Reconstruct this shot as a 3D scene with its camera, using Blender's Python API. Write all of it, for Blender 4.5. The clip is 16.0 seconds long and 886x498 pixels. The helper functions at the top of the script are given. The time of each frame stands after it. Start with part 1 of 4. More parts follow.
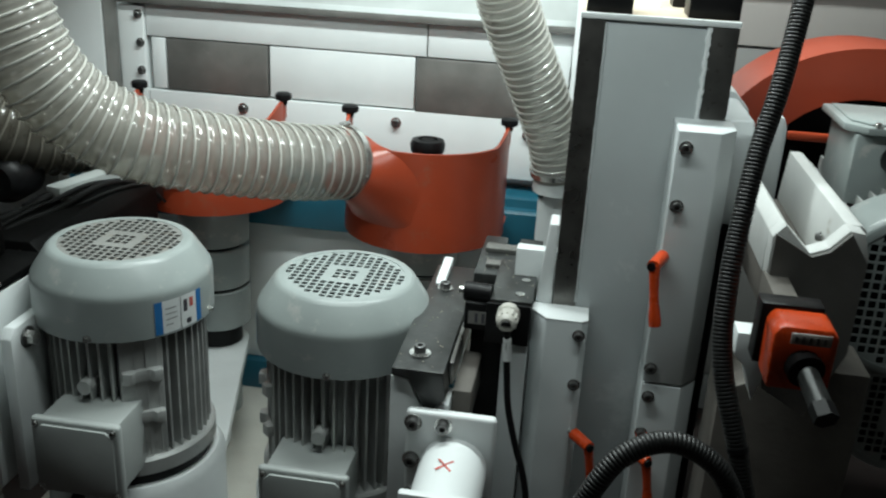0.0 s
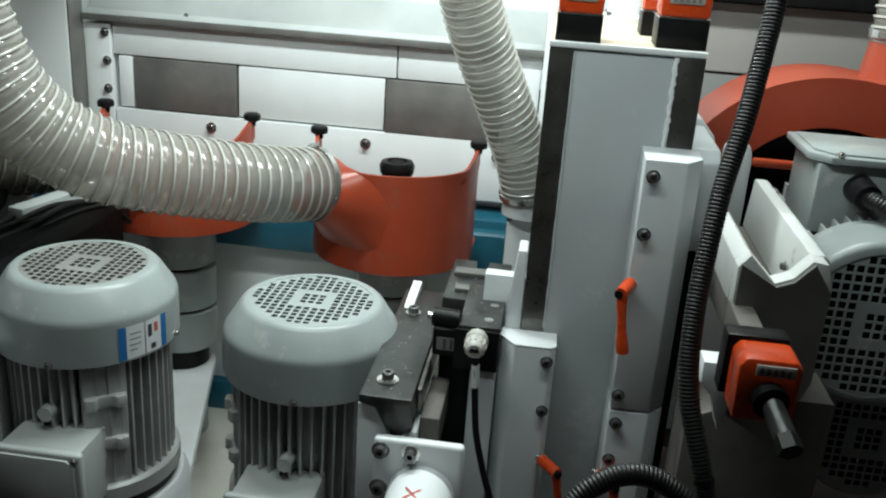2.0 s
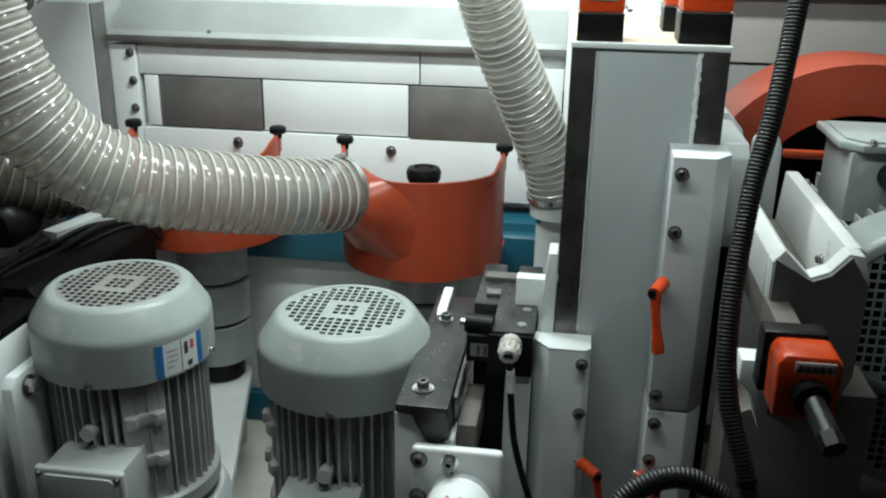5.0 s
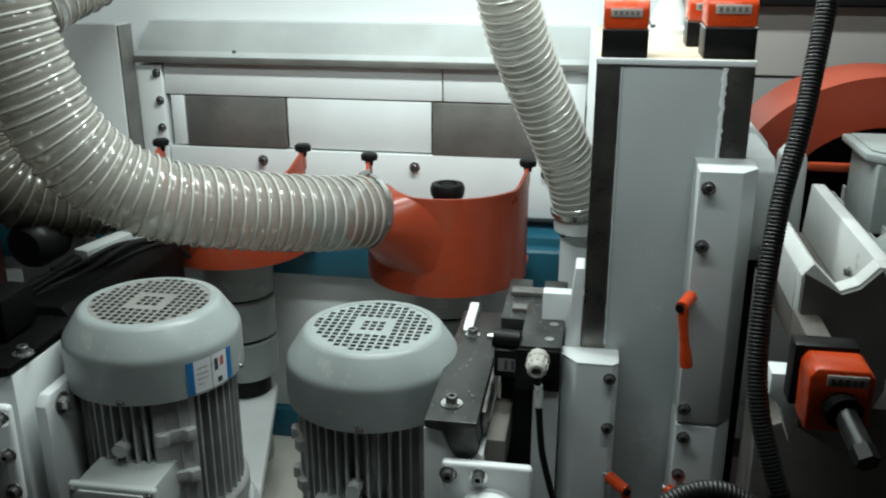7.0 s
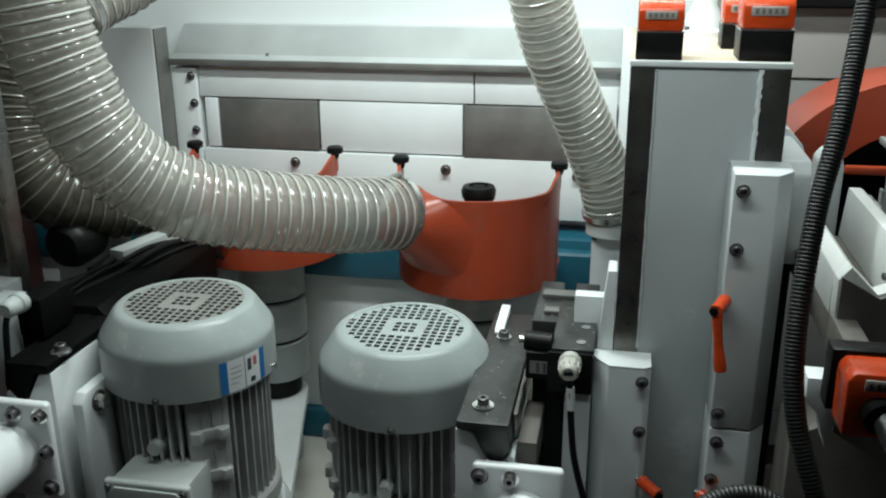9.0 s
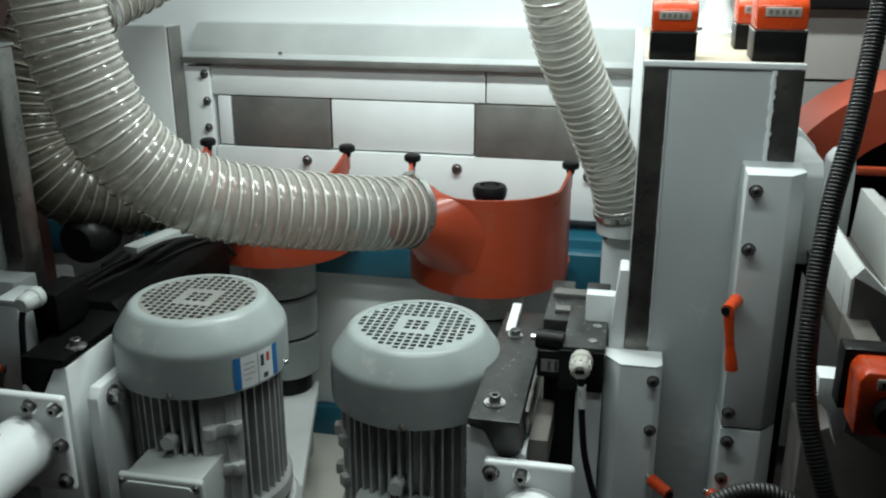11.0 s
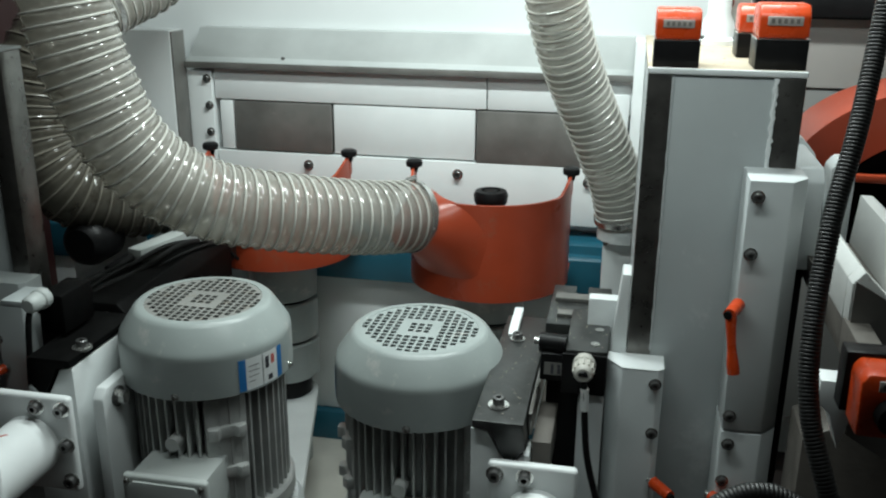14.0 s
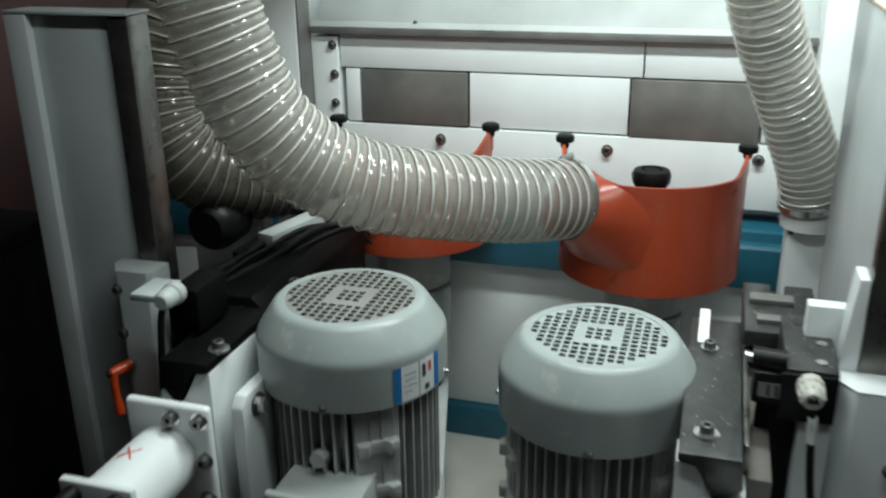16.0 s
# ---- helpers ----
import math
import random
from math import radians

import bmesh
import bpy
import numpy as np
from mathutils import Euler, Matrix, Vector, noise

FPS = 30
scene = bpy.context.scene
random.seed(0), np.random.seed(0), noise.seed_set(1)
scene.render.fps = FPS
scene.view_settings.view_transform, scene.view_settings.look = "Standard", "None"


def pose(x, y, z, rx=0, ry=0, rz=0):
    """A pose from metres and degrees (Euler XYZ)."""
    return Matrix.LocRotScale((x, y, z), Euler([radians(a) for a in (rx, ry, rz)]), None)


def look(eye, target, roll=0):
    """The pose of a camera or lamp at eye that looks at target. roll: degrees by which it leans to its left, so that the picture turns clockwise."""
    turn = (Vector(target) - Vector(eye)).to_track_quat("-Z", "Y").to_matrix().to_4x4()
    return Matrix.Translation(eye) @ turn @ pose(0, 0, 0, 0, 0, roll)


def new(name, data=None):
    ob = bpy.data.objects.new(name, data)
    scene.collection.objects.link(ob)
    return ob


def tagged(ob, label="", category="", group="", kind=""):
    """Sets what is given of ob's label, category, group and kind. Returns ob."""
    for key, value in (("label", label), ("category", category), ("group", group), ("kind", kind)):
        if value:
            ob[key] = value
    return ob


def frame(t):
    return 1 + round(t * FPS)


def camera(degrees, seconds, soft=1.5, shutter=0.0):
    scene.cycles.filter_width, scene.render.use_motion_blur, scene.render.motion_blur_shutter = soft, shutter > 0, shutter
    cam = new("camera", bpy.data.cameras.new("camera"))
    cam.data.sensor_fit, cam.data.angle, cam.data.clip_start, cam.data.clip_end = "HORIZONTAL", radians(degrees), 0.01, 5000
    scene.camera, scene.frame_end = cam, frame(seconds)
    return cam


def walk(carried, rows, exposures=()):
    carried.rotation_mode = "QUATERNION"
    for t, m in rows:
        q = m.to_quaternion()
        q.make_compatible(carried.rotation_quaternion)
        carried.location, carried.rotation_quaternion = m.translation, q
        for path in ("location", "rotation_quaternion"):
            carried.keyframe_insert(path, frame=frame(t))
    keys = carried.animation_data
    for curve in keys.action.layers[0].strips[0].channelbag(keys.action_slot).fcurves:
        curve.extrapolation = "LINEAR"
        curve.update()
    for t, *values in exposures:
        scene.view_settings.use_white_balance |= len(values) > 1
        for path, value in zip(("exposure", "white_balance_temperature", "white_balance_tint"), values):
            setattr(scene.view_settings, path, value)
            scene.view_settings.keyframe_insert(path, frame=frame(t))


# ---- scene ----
cam = camera(52.0, 16.0, soft=2.15, shutter=0.5)
PATH = [
    (0, (0.106, 0.002, 1.575), (-0.158, 1.851, 0.857), 3.1),
    (0.5, (0.089, -0.018, 1.575), (-0.097, 1.84, 0.86), 3.7),
    (1, (0.098, 0.005, 1.587), (-0.108, 1.869, 0.891), 4.1),
    (1.5, (0.107, 0.011, 1.587), (-0.102, 1.877, 0.898), 4.3),
    (2, (0.106, 0.01, 1.588), (-0.096, 1.879, 0.904), 4.0),
    (2.5, (0.108, 0.007, 1.594), (-0.096, 1.876, 0.913), 3.6),
    (3, (0.109, 0.01, 1.59), (-0.111, 1.877, 0.905), 2.8),
    (3.5, (0.105, 0.011, 1.591), (-0.112, 1.876, 0.9), 2.1),
    (4, (0.106, 0.014, 1.593), (-0.126, 1.875, 0.898), 1.6),
    (6.5, (0.102, 0.008, 1.597), (-0.205, 1.872, 0.939), 0.5),
    (7, (0.097, 0.004, 1.599), (-0.215, 1.869, 0.945), 0.0),
    (7.5, (0.098, 0.008, 1.599), (-0.241, 1.867, 0.946), -0.4),
    (8, (0.092, 0.003, 1.599), (-0.254, 1.859, 0.941), -0.3),
    (8.5, (0.09, 0.005, 1.598), (-0.274, 1.858, 0.941), -0.2),
    (9, (0.092, 0.0, 1.599), (-0.281, 1.855, 0.951), -0.3),
    (11.5, (0.082, -0.009, 1.599), (-0.31, 1.842, 0.95), -0.0),
    (12, (0.073, -0.007, 1.599), (-0.32, 1.842, 0.947), 0.1),
    (12.5, (0.078, -0.008, 1.594), (-0.321, 1.842, 0.948), 0.2),
    (13, (0.08, -0.01, 1.599), (-0.309, 1.843, 0.952), -0.0),
    (13.5, (0.08, -0.013, 1.598), (-0.309, 1.842, 0.96), 0.1),
    (14, (0.075, -0.025, 1.599), (-0.302, 1.834, 0.965), 0.4),
    (14.5, (0.066, -0.025, 1.6), (-0.334, 1.824, 0.951), 0.4),
    (15, (0.012, -0.05, 1.597), (-0.456, 1.777, 0.932), 0.6),
    (15.5, (-0.027, -0.031, 1.587), (-0.543, 1.773, 0.895), 1.0),
    (16, (-0.085, 0.124, 1.572), (-0.635, 1.915, 0.871), -0.8),
]
walk(cam, [(t, look(e, g, r)) for t, e, g, r in PATH], exposures=[(0.0, -0.09), (3.5, -0.01), (7.0, -0.18), (12.5, -0.22), (14.5, -0.27), (15.5, -0.19), (16.0, -0.08)])

# ---- light: two tubes under the roof of the enclosure, dim hall behind the camera ----
world = bpy.data.worlds.new("world")
scene.world = world
world.use_nodes = True
world.node_tree.nodes["Background"].inputs[0].default_value = (0.75, 0.9, 1.0, 1)
world.node_tree.nodes["Background"].inputs[1].default_value = 0.015


def strip_lamp(name, eye, target, sx, sy, watts):
    d = bpy.data.lights.new(name, "AREA")
    d.shape, d.size, d.size_y, d.energy, d.color = "RECTANGLE", sx, sy, watts, (0.885, 1.0, 0.975)
    ob = new(name, d)
    ob.matrix_world = look(eye, target)
    return ob


strip_lamp("tube_light", (-0.10, 1.36, 2.14), (-0.10, 1.62, 1.0), 1.05, 0.07, 20.0)
strip_lamp("front_tube_light", (-0.12, 0.80, 2.05), (-0.10, 1.32, 1.05), 1.0, 0.05, 6.4)


# ---- materials ----
def mat(name, color, rough=0.5, metal=0.0, var=0.08, scale=18.0, bump=0.05, dirt=None, dirt_at=0.62, fine=160.0):
    m = bpy.data.materials.new(name)
    m.use_nodes = True
    nt = m.node_tree
    b = nt.nodes["Principled BSDF"]
    co = nt.nodes.new("ShaderNodeTexCoord")
    n1 = nt.nodes.new("ShaderNodeTexNoise")
    n1.inputs["Scale"].default_value, n1.inputs["Detail"].default_value = scale, 6
    n2 = nt.nodes.new("ShaderNodeTexNoise")
    n2.inputs["Scale"].default_value, n2.inputs["Detail"].default_value = fine, 4
    for n in (n1, n2):
        nt.links.new(co.outputs["Object"], n.inputs["Vector"])
    ramp = nt.nodes.new("ShaderNodeValToRGB")
    ramp.color_ramp.elements[0].position, ramp.color_ramp.elements[1].position = 0.3, 0.7
    ramp.color_ramp.elements[0].color = (*[c * (1 - var) for c in color], 1)
    ramp.color_ramp.elements[1].color = (*[min(1, c * (1 + var)) for c in color], 1)
    nt.links.new(n1.outputs["Fac"], ramp.inputs["Fac"])
    out = ramp.outputs["Color"]
    if dirt:
        r2 = nt.nodes.new("ShaderNodeValToRGB")
        r2.color_ramp.elements[0].position, r2.color_ramp.elements[1].position = dirt_at, dirt_at + 0.1
        n3 = nt.nodes.new("ShaderNodeTexNoise")
        n3.inputs["Scale"].default_value, n3.inputs["Detail"].default_value, n3.inputs["Roughness"].default_value = scale * 2.7, 9, 0.7
        nt.links.new(co.outputs["Object"], n3.inputs["Vector"])
        nt.links.new(n3.outputs["Fac"], r2.inputs["Fac"])
        mx = nt.nodes.new("ShaderNodeMix")
        mx.data_type = "RGBA"
        mx.inputs["B"].default_value = (*dirt, 1)
        nt.links.new(r2.outputs["Color"], mx.inputs["Factor"])
        nt.links.new(out, mx.inputs["A"])
        out = mx.outputs["Result"]
    nt.links.new(out, b.inputs["Base Color"])
    b.inputs["Metallic"].default_value = metal
    rr = nt.nodes.new("ShaderNodeMapRange")
    rr.inputs["To Min"].default_value, rr.inputs["To Max"].default_value = max(0.03, rough - 0.1), min(1, rough + 0.1)
    nt.links.new(n1.outputs["Fac"], rr.inputs["Value"])
    nt.links.new(rr.outputs["Result"], b.inputs["Roughness"])
    bp = nt.nodes.new("ShaderNodeBump")
    bp.inputs["Strength"].default_value, bp.inputs["Distance"].default_value = bump, 0.002
    nt.links.new(n2.outputs["Fac"], bp.inputs["Height"])
    nt.links.new(bp.outputs["Normal"], b.inputs["Normal"])
    return m


WHITE = mat("white_enamel", (0.79, 0.82, 0.82), 0.38, 0, 0.04, 9, 0.06, (0.55, 0.56, 0.54), 0.68)
WHITE_CAST = mat("white_cast_paint", (0.72, 0.75, 0.75), 0.45, 0, 0.05, 14, 0.25, (0.4, 0.4, 0.38), 0.70, 90)
WALL_WHITE = mat("cabinet_white", (0.78, 0.81, 0.81), 0.45, 0, 0.03, 3, 0.03)
GREY_WALL = mat("cabinet_grey", (0.22, 0.217, 0.21), 0.5, 0, 0.06, 3, 0.03)
MOTOR = mat("motor_grey_paint", (0.315, 0.35, 0.343), 0.33, 0, 0.09, 9, 0.06, (0.44, 0.44, 0.42), 0.57)
MOTOR_BROWN = mat("brown_grey_paint", (0.235, 0.235, 0.222), 0.5, 0, 0.12, 14, 0.08, (0.20, 0.18, 0.155), 0.55)
CAST = mat("cast_aluminium", (0.47, 0.48, 0.47), 0.40, 0.25, 0.12, 25, 0.25, (0.26, 0.26, 0.245), 0.6)
COLUMN = mat("column_grey_paint", (0.465, 0.50, 0.505), 0.36, 0.05, 0.10, 5, 0.06, (0.54, 0.57, 0.57), 0.56)
STEEL = mat("ground_steel", (0.17, 0.165, 0.155), 0.30, 0.85, 0.2, 30, 0.08, (0.09, 0.08, 0.07), 0.58)
PLATE = mat("dull_steel_plate", (0.205, 0.20, 0.188), 0.42, 0.4, 0.22, 12, 0.08, (0.31, 0.30, 0.28), 0.64)
RAIL = mat("galvanised_rail", (0.62, 0.645, 0.635), 0.34, 0.5, 0.08, 10, 0.04)
# black steel taken deeper: shade of the left side is in this colour
DARK = mat("shaded_black_steel", (0.004, 0.004, 0.004), 0.5, 0.0, 0.3, 22, 0.3, (0.07, 0.066, 0.06), 0.74)
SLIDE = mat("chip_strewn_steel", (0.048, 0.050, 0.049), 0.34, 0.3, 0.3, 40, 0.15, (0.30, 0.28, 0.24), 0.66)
DARK_BASE = mat("dark_floor_and_wall", (0.045, 0.034, 0.032), 0.6, 0, 0.3, 5, 0.2, (0.08, 0.02, 0.018), 0.6)
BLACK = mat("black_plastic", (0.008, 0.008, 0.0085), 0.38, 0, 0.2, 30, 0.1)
RUBBER = mat("black_rubber", (0.008, 0.008, 0.008), 0.6, 0, 0.2, 40, 0.15)
BOLT = mat("blackened_screw", (0.17, 0.17, 0.168), 0.32, 0.75, 0.2, 60, 0.1)
ZINC = mat("zinc_plated", (0.62, 0.62, 0.6), 0.25, 0.9, 0.1, 50, 0.08)
ORANGE = mat("orange_enamel", (0.40, 0.060, 0.024), 0.30, 0, 0.20, 7, 0.06, (0.37, 0.095, 0.052), 0.58)
ORANGE_DUSTY = mat("dusty_orange_enamel", (0.37, 0.056, 0.024), 0.42, 0, 0.15, 6, 0.1, (0.38, 0.11, 0.065), 0.66)
ORANGE_P = mat("orange_plastic", (0.64, 0.065, 0.012), 0.28, 0, 0.05, 30, 0.04)
TEAL = mat("teal_paint", (0.012, 0.10, 0.15), 0.38, 0, 0.12, 12, 0.08, (0.05, 0.14, 0.17), 0.66)
CREAM = mat("dusty_cream", (0.52, 0.445, 0.335), 0.75, 0, 0.10, 20, 0.3, (0.5, 0.4, 0.28), 0.62)
IRON = mat("bare_cast_iron", (0.13, 0.118, 0.105), 0.6, 0.2, 0.2, 20, 0.3, (0.24, 0.22, 0.19), 0.66)
PAN = mat("pan_paint", (0.60, 0.585, 0.53), 0.6, 0, 0.08, 12, 0.2, (0.45, 0.40, 0.32), 0.64)
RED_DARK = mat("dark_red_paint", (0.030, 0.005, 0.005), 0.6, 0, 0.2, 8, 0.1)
STICKER = mat("sticker_paper", (0.72, 0.74, 0.74), 0.35, 0, 0.03, 20, 0.02)
BLUE = mat("sticker_blue", (0.02, 0.16, 0.42), 0.35, 0, 0.05, 20, 0.02)
INK = mat("print_ink", (0.05, 0.05, 0.06), 0.5, 0, 0.1, 20, 0.02)
WINDOW = mat("counter_window", (0.42, 0.38, 0.35), 0.15, 0, 0.05, 20, 0.02)
CHIPPED = mat("chipped_white_paint", (0.60, 0.61, 0.595), 0.5, 0, 0.10, 9, 0.14, (0.38, 0.345, 0.295), 0.60, 120)
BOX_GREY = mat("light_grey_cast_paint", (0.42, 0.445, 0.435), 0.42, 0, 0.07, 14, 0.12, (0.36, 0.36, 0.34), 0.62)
PANEL = mat("dusty_grey_panel", (0.42, 0.39, 0.37), 0.5, 0, 0.10, 4, 0.04, (0.42, 0.37, 0.34), 0.6)
GLAND = mat("dirty_cream_plastic", (0.50, 0.485, 0.44), 0.4, 0, 0.12, 30, 0.1, (0.30, 0.28, 0.25), 0.58)
CONDUIT = mat("dusty_black_conduit", (0.012, 0.0122, 0.0122), 0.42, 0, 0.25, 18, 0.05, (0.04, 0.04, 0.038), 0.64)
DIGIT = mat("counter_digits", (0.16, 0.145, 0.135), 0.4, 0, 0.1, 20, 0.02)
RED_INK = mat("red_chalk", (0.6, 0.12, 0.10), 0.8, 0, 0.2, 40, 0.1)


def see_through(m, cover):
    nt = m.node_tree
    b, o = nt.nodes["Principled BSDF"], nt.nodes["Material Output"]
    tr = nt.nodes.new("ShaderNodeBsdfTransparent")
    tr.inputs[0].default_value = (0.93, 0.91, 0.86, 1)
    mx = nt.nodes.new("ShaderNodeMixShader")
    mx.inputs[0].default_value = cover
    nt.links.new(tr.outputs[0], mx.inputs[1])
    nt.links.new(b.outputs[0], mx.inputs[2])
    nt.links.new(mx.outputs[0], o.inputs[0])
    return m


PVC = see_through(mat("clear_pvc", (0.35, 0.335, 0.302), 0.12, 0, 0.16, 9, 0.025, (0.25, 0.22, 0.18), 0.60, 60), 0.62)
PVC.node_tree.nodes["Principled BSDF"].inputs["IOR"].default_value = 1.6
PVC.node_tree.nodes["Principled BSDF"].inputs["Specular IOR Level"].default_value = 0.8
PVC_PALE = see_through(mat("pale_clear_pvc", (0.52, 0.51, 0.475), 0.14, 0, 0.12, 9, 0.025, (0.42, 0.40, 0.36), 0.60, 60), 0.62)
RIB = see_through(mat("pvc_spiral", (0.55, 0.54, 0.50), 0.13, 0, 0.06, 20, 0.05), 0.93)
RIB.node_tree.nodes["Principled BSDF"].inputs["Specular IOR Level"].default_value = 0.9


# dust and the shade behind the nearer hose, both in these colours
PVC_DUSTY_SHADED = see_through(mat("dusty_shaded_pvc", (0.105, 0.096, 0.078), 0.20, 0, 0.3, 9, 0.16, (0.06, 0.05, 0.038), 0.55, 30), 0.86)
RIB_DUSTY_SHADED = mat("dirty_shaded_pvc_spiral", (0.20, 0.185, 0.155), 0.2, 0, 0.15, 20, 0.05)
for m in (DARK, RUBBER, BLACK):
    m.node_tree.nodes["Principled BSDF"].inputs["Specular IOR Level"].default_value = 0.18
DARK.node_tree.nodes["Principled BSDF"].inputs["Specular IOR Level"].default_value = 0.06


# ---- mesh helpers ----
def box(bm, x0, x1, y0, y1, z0, z1, bevel=0.0, seg=2):
    r = bmesh.ops.create_cube(bm, size=1, matrix=Matrix.LocRotScale(((x0 + x1) / 2, (y0 + y1) / 2, (z0 + z1) / 2), None, (x1 - x0, y1 - y0, z1 - z0)))
    if bevel:
        es = list({e for v in r["verts"] for e in v.link_edges})
        bmesh.ops.bevel(bm, geom=es, offset=bevel, segments=seg, affect="EDGES", profile=0.5)
    return bm


def cyl(bm, a, b, r, r2=None, seg=24, caps=True):
    a, b = Vector(a), Vector(b)
    d = b - a
    m = Matrix.Translation((a + b) / 2) @ d.to_track_quat("Z", "Y").to_matrix().to_4x4()
    bmesh.ops.create_cone(bm, cap_ends=caps, segments=seg, radius1=r, radius2=r if r2 is None else r2, depth=d.length, matrix=m)
    return bm


def lathe(bm, prof, seg=48, m=Matrix(), close=False):
    rings = [[bm.verts.new(m @ Vector((r * math.cos(2 * math.pi * i / seg), r * math.sin(2 * math.pi * i / seg), z))) for i in range(seg)] for r, z in prof]
    for a, b in zip(rings, rings[1:] + ([rings[0]] if close else [])):
        for i in range(seg):
            bm.faces.new((a[i], a[(i + 1) % seg], b[(i + 1) % seg], b[i]))
    return bm


def prism(bm, pts, axis, lo, hi, bevel=0.0):
    """A polygon in the plane across the axis, drawn out from lo to hi."""
    def at(p, w):
        return {"x": (w, p[0], p[1]), "y": (p[0], w, p[1]), "z": (p[0], p[1], w)}[axis]
    a = [bm.verts.new(at(p, lo)) for p in pts]
    b = [bm.verts.new(at(p, hi)) for p in pts]
    fs = [bm.faces.new(a), bm.faces.new(b[::-1])]
    n = len(pts)
    fs += [bm.faces.new((a[i], b[i], b[(i + 1) % n], a[(i + 1) % n])) for i in range(n)]
    bmesh.ops.recalc_face_normals(bm, faces=fs)
    if bevel:
        es = list({e for f in fs for e in f.edges})
        bmesh.ops.bevel(bm, geom=es, offset=bevel, segments=2, affect="EDGES", profile=0.5)
    return bm


def spline(pts, n=16):
    p = [Vector(q) for q in pts]
    p = [2 * p[0] - p[1]] + p + [2 * p[-1] - p[-2]]
    out = []
    for i in range(1, len(p) - 2):
        for k in range(n):
            t = k / n
            out.append(0.5 * (2 * p[i] + (p[i + 1] - p[i - 1]) * t + (2 * p[i - 1] - 5 * p[i] + 4 * p[i + 1] - p[i + 2]) * t * t + (3 * p[i] - p[i - 1] - 3 * p[i + 1] + p[i + 2]) * t ** 3))
    out.append(p[-2])
    return out


def resample(pts, step):
    acc = [0.0]
    for a, b in zip(pts, pts[1:]):
        acc.append(acc[-1] + (b - a).length)
    n = max(2, int(acc[-1] / step))
    out, j = [], 0
    for i in range(n + 1):
        s = acc[-1] * i / n
        while j < len(acc) - 2 and acc[j + 1] < s:
            j += 1
        out.append(pts[j].lerp(pts[j + 1], (s - acc[j]) / max(1e-9, acc[j + 1] - acc[j])))
    return out, acc[-1]


def frames(pts):
    t0 = (pts[1] - pts[0]).normalized()
    u = t0.orthogonal().normalized()
    out = []
    for i, p in enumerate(pts):
        t = (pts[min(i + 1, len(pts) - 1)] - pts[max(i - 1, 0)]).normalized()
        u = (u - t * u.dot(t)).normalized()
        out.append((p, u, t.cross(u)))
    return out


def sweep(bm, pts, radius, seg=16, caps=True):
    rings = []
    for i, (p, u, v) in enumerate(frames(pts)):
        r = radius(i) if callable(radius) else radius
        rings.append([bm.verts.new(p + r * (u * math.cos(2 * math.pi * k / seg) + v * math.sin(2 * math.pi * k / seg))) for k in range(seg)])
    for a, b in zip(rings, rings[1:]):
        for k in range(seg):
            bm.faces.new((a[k], a[(k + 1) % seg], b[(k + 1) % seg], b[k]))
    if caps:
        bm.faces.new(rings[0][::-1])
        bm.faces.new(rings[-1])
    return bm


def mesh(name, bm, material, smooth=35):
    bmesh.ops.recalc_face_normals(bm, faces=bm.faces[:])
    me = bpy.data.meshes.new(name)
    bm.to_mesh(me)
    bm.free()
    me.materials.append(material)
    if smooth:
        me.polygons.foreach_set("use_smooth", [True] * len(me.polygons))
        me.set_sharp_from_angle(angle=radians(smooth))
    return me


def part(name, bm, material, parent, label="", smooth=35):
    ob = new(name, mesh(name, bm, material, smooth))
    ob.parent = parent
    if label:
        ob["label"] = label
    return ob


def thing(name, label, category, at=(0, 0, 0), rz=0, group="", kind=""):
    ob = new(name)
    ob.empty_display_size = 0.05
    ob.matrix_world = pose(*at, 0, 0, rz)
    return tagged(ob, label, category, group, kind)


def solid(name, bm, material, label, category, group="", kind="", smooth=35):
    return tagged(new(name, mesh(name, bm, material, smooth)), label, category, group, kind)


def B():
    return bmesh.new()


# one socket screw and one knob, shared by all copies
def screw_mesh():
    bm = B()
    lathe(bm, [(0.0001, 0.003), (0.0034, 0.003), (0.0034, 0.0095), (0.0064, 0.0095), (0.0072, 0.0088), (0.0072, 0.0014), (0.0105, 0.0014), (0.0105, 0.0), (0.0001, 0.0)], 16)
    me = mesh("screw", bm, BOLT)
    me.materials.append(ZINC)
    for f in me.polygons:
        f.material_index = int(max(me.vertices[v].co.z for v in f.vertices) < 0.002)
    return me


SCREW = screw_mesh()


def screw(parent, p, facing=(0, -1, 0), s=1.0, name="screw"):
    ob = new(name, SCREW)
    ob.parent = parent
    base = Vector(parent.matrix_world.translation) if parent and parent.type == "EMPTY" and not parent.rotation_euler.z else Vector()
    ob.matrix_basis = Matrix.Translation(Vector(p) - base) @ Vector(facing).to_track_quat("Z", "Y").to_matrix().to_4x4() @ Matrix.Scale(s, 4)
    return ob


# ---- setting: the enclosure ----
BACK = 1.945
solid("floor", box(B(), -2.3, 1.6, -1.2, 2.2, 0.36, 0.426), DARK_BASE, "dark oily floor of the machine base", "floor", kind="structure")
solid("floor_pan", box(B(), -0.86, 0.30, 1.02, 2.05, 0.4265, 0.435), PAN, "cream painted floor pan under the motors", "floor", kind="structure")
# roof, east and south walls are unseen, toned down to cut bounced light
solid("ceiling", box(B(), -2.3, 1.6, -1.2, 2.2, 2.35, 2.4), GREY_WALL, "unseen grey roof closing the machine enclosure", "ceiling", kind="structure")
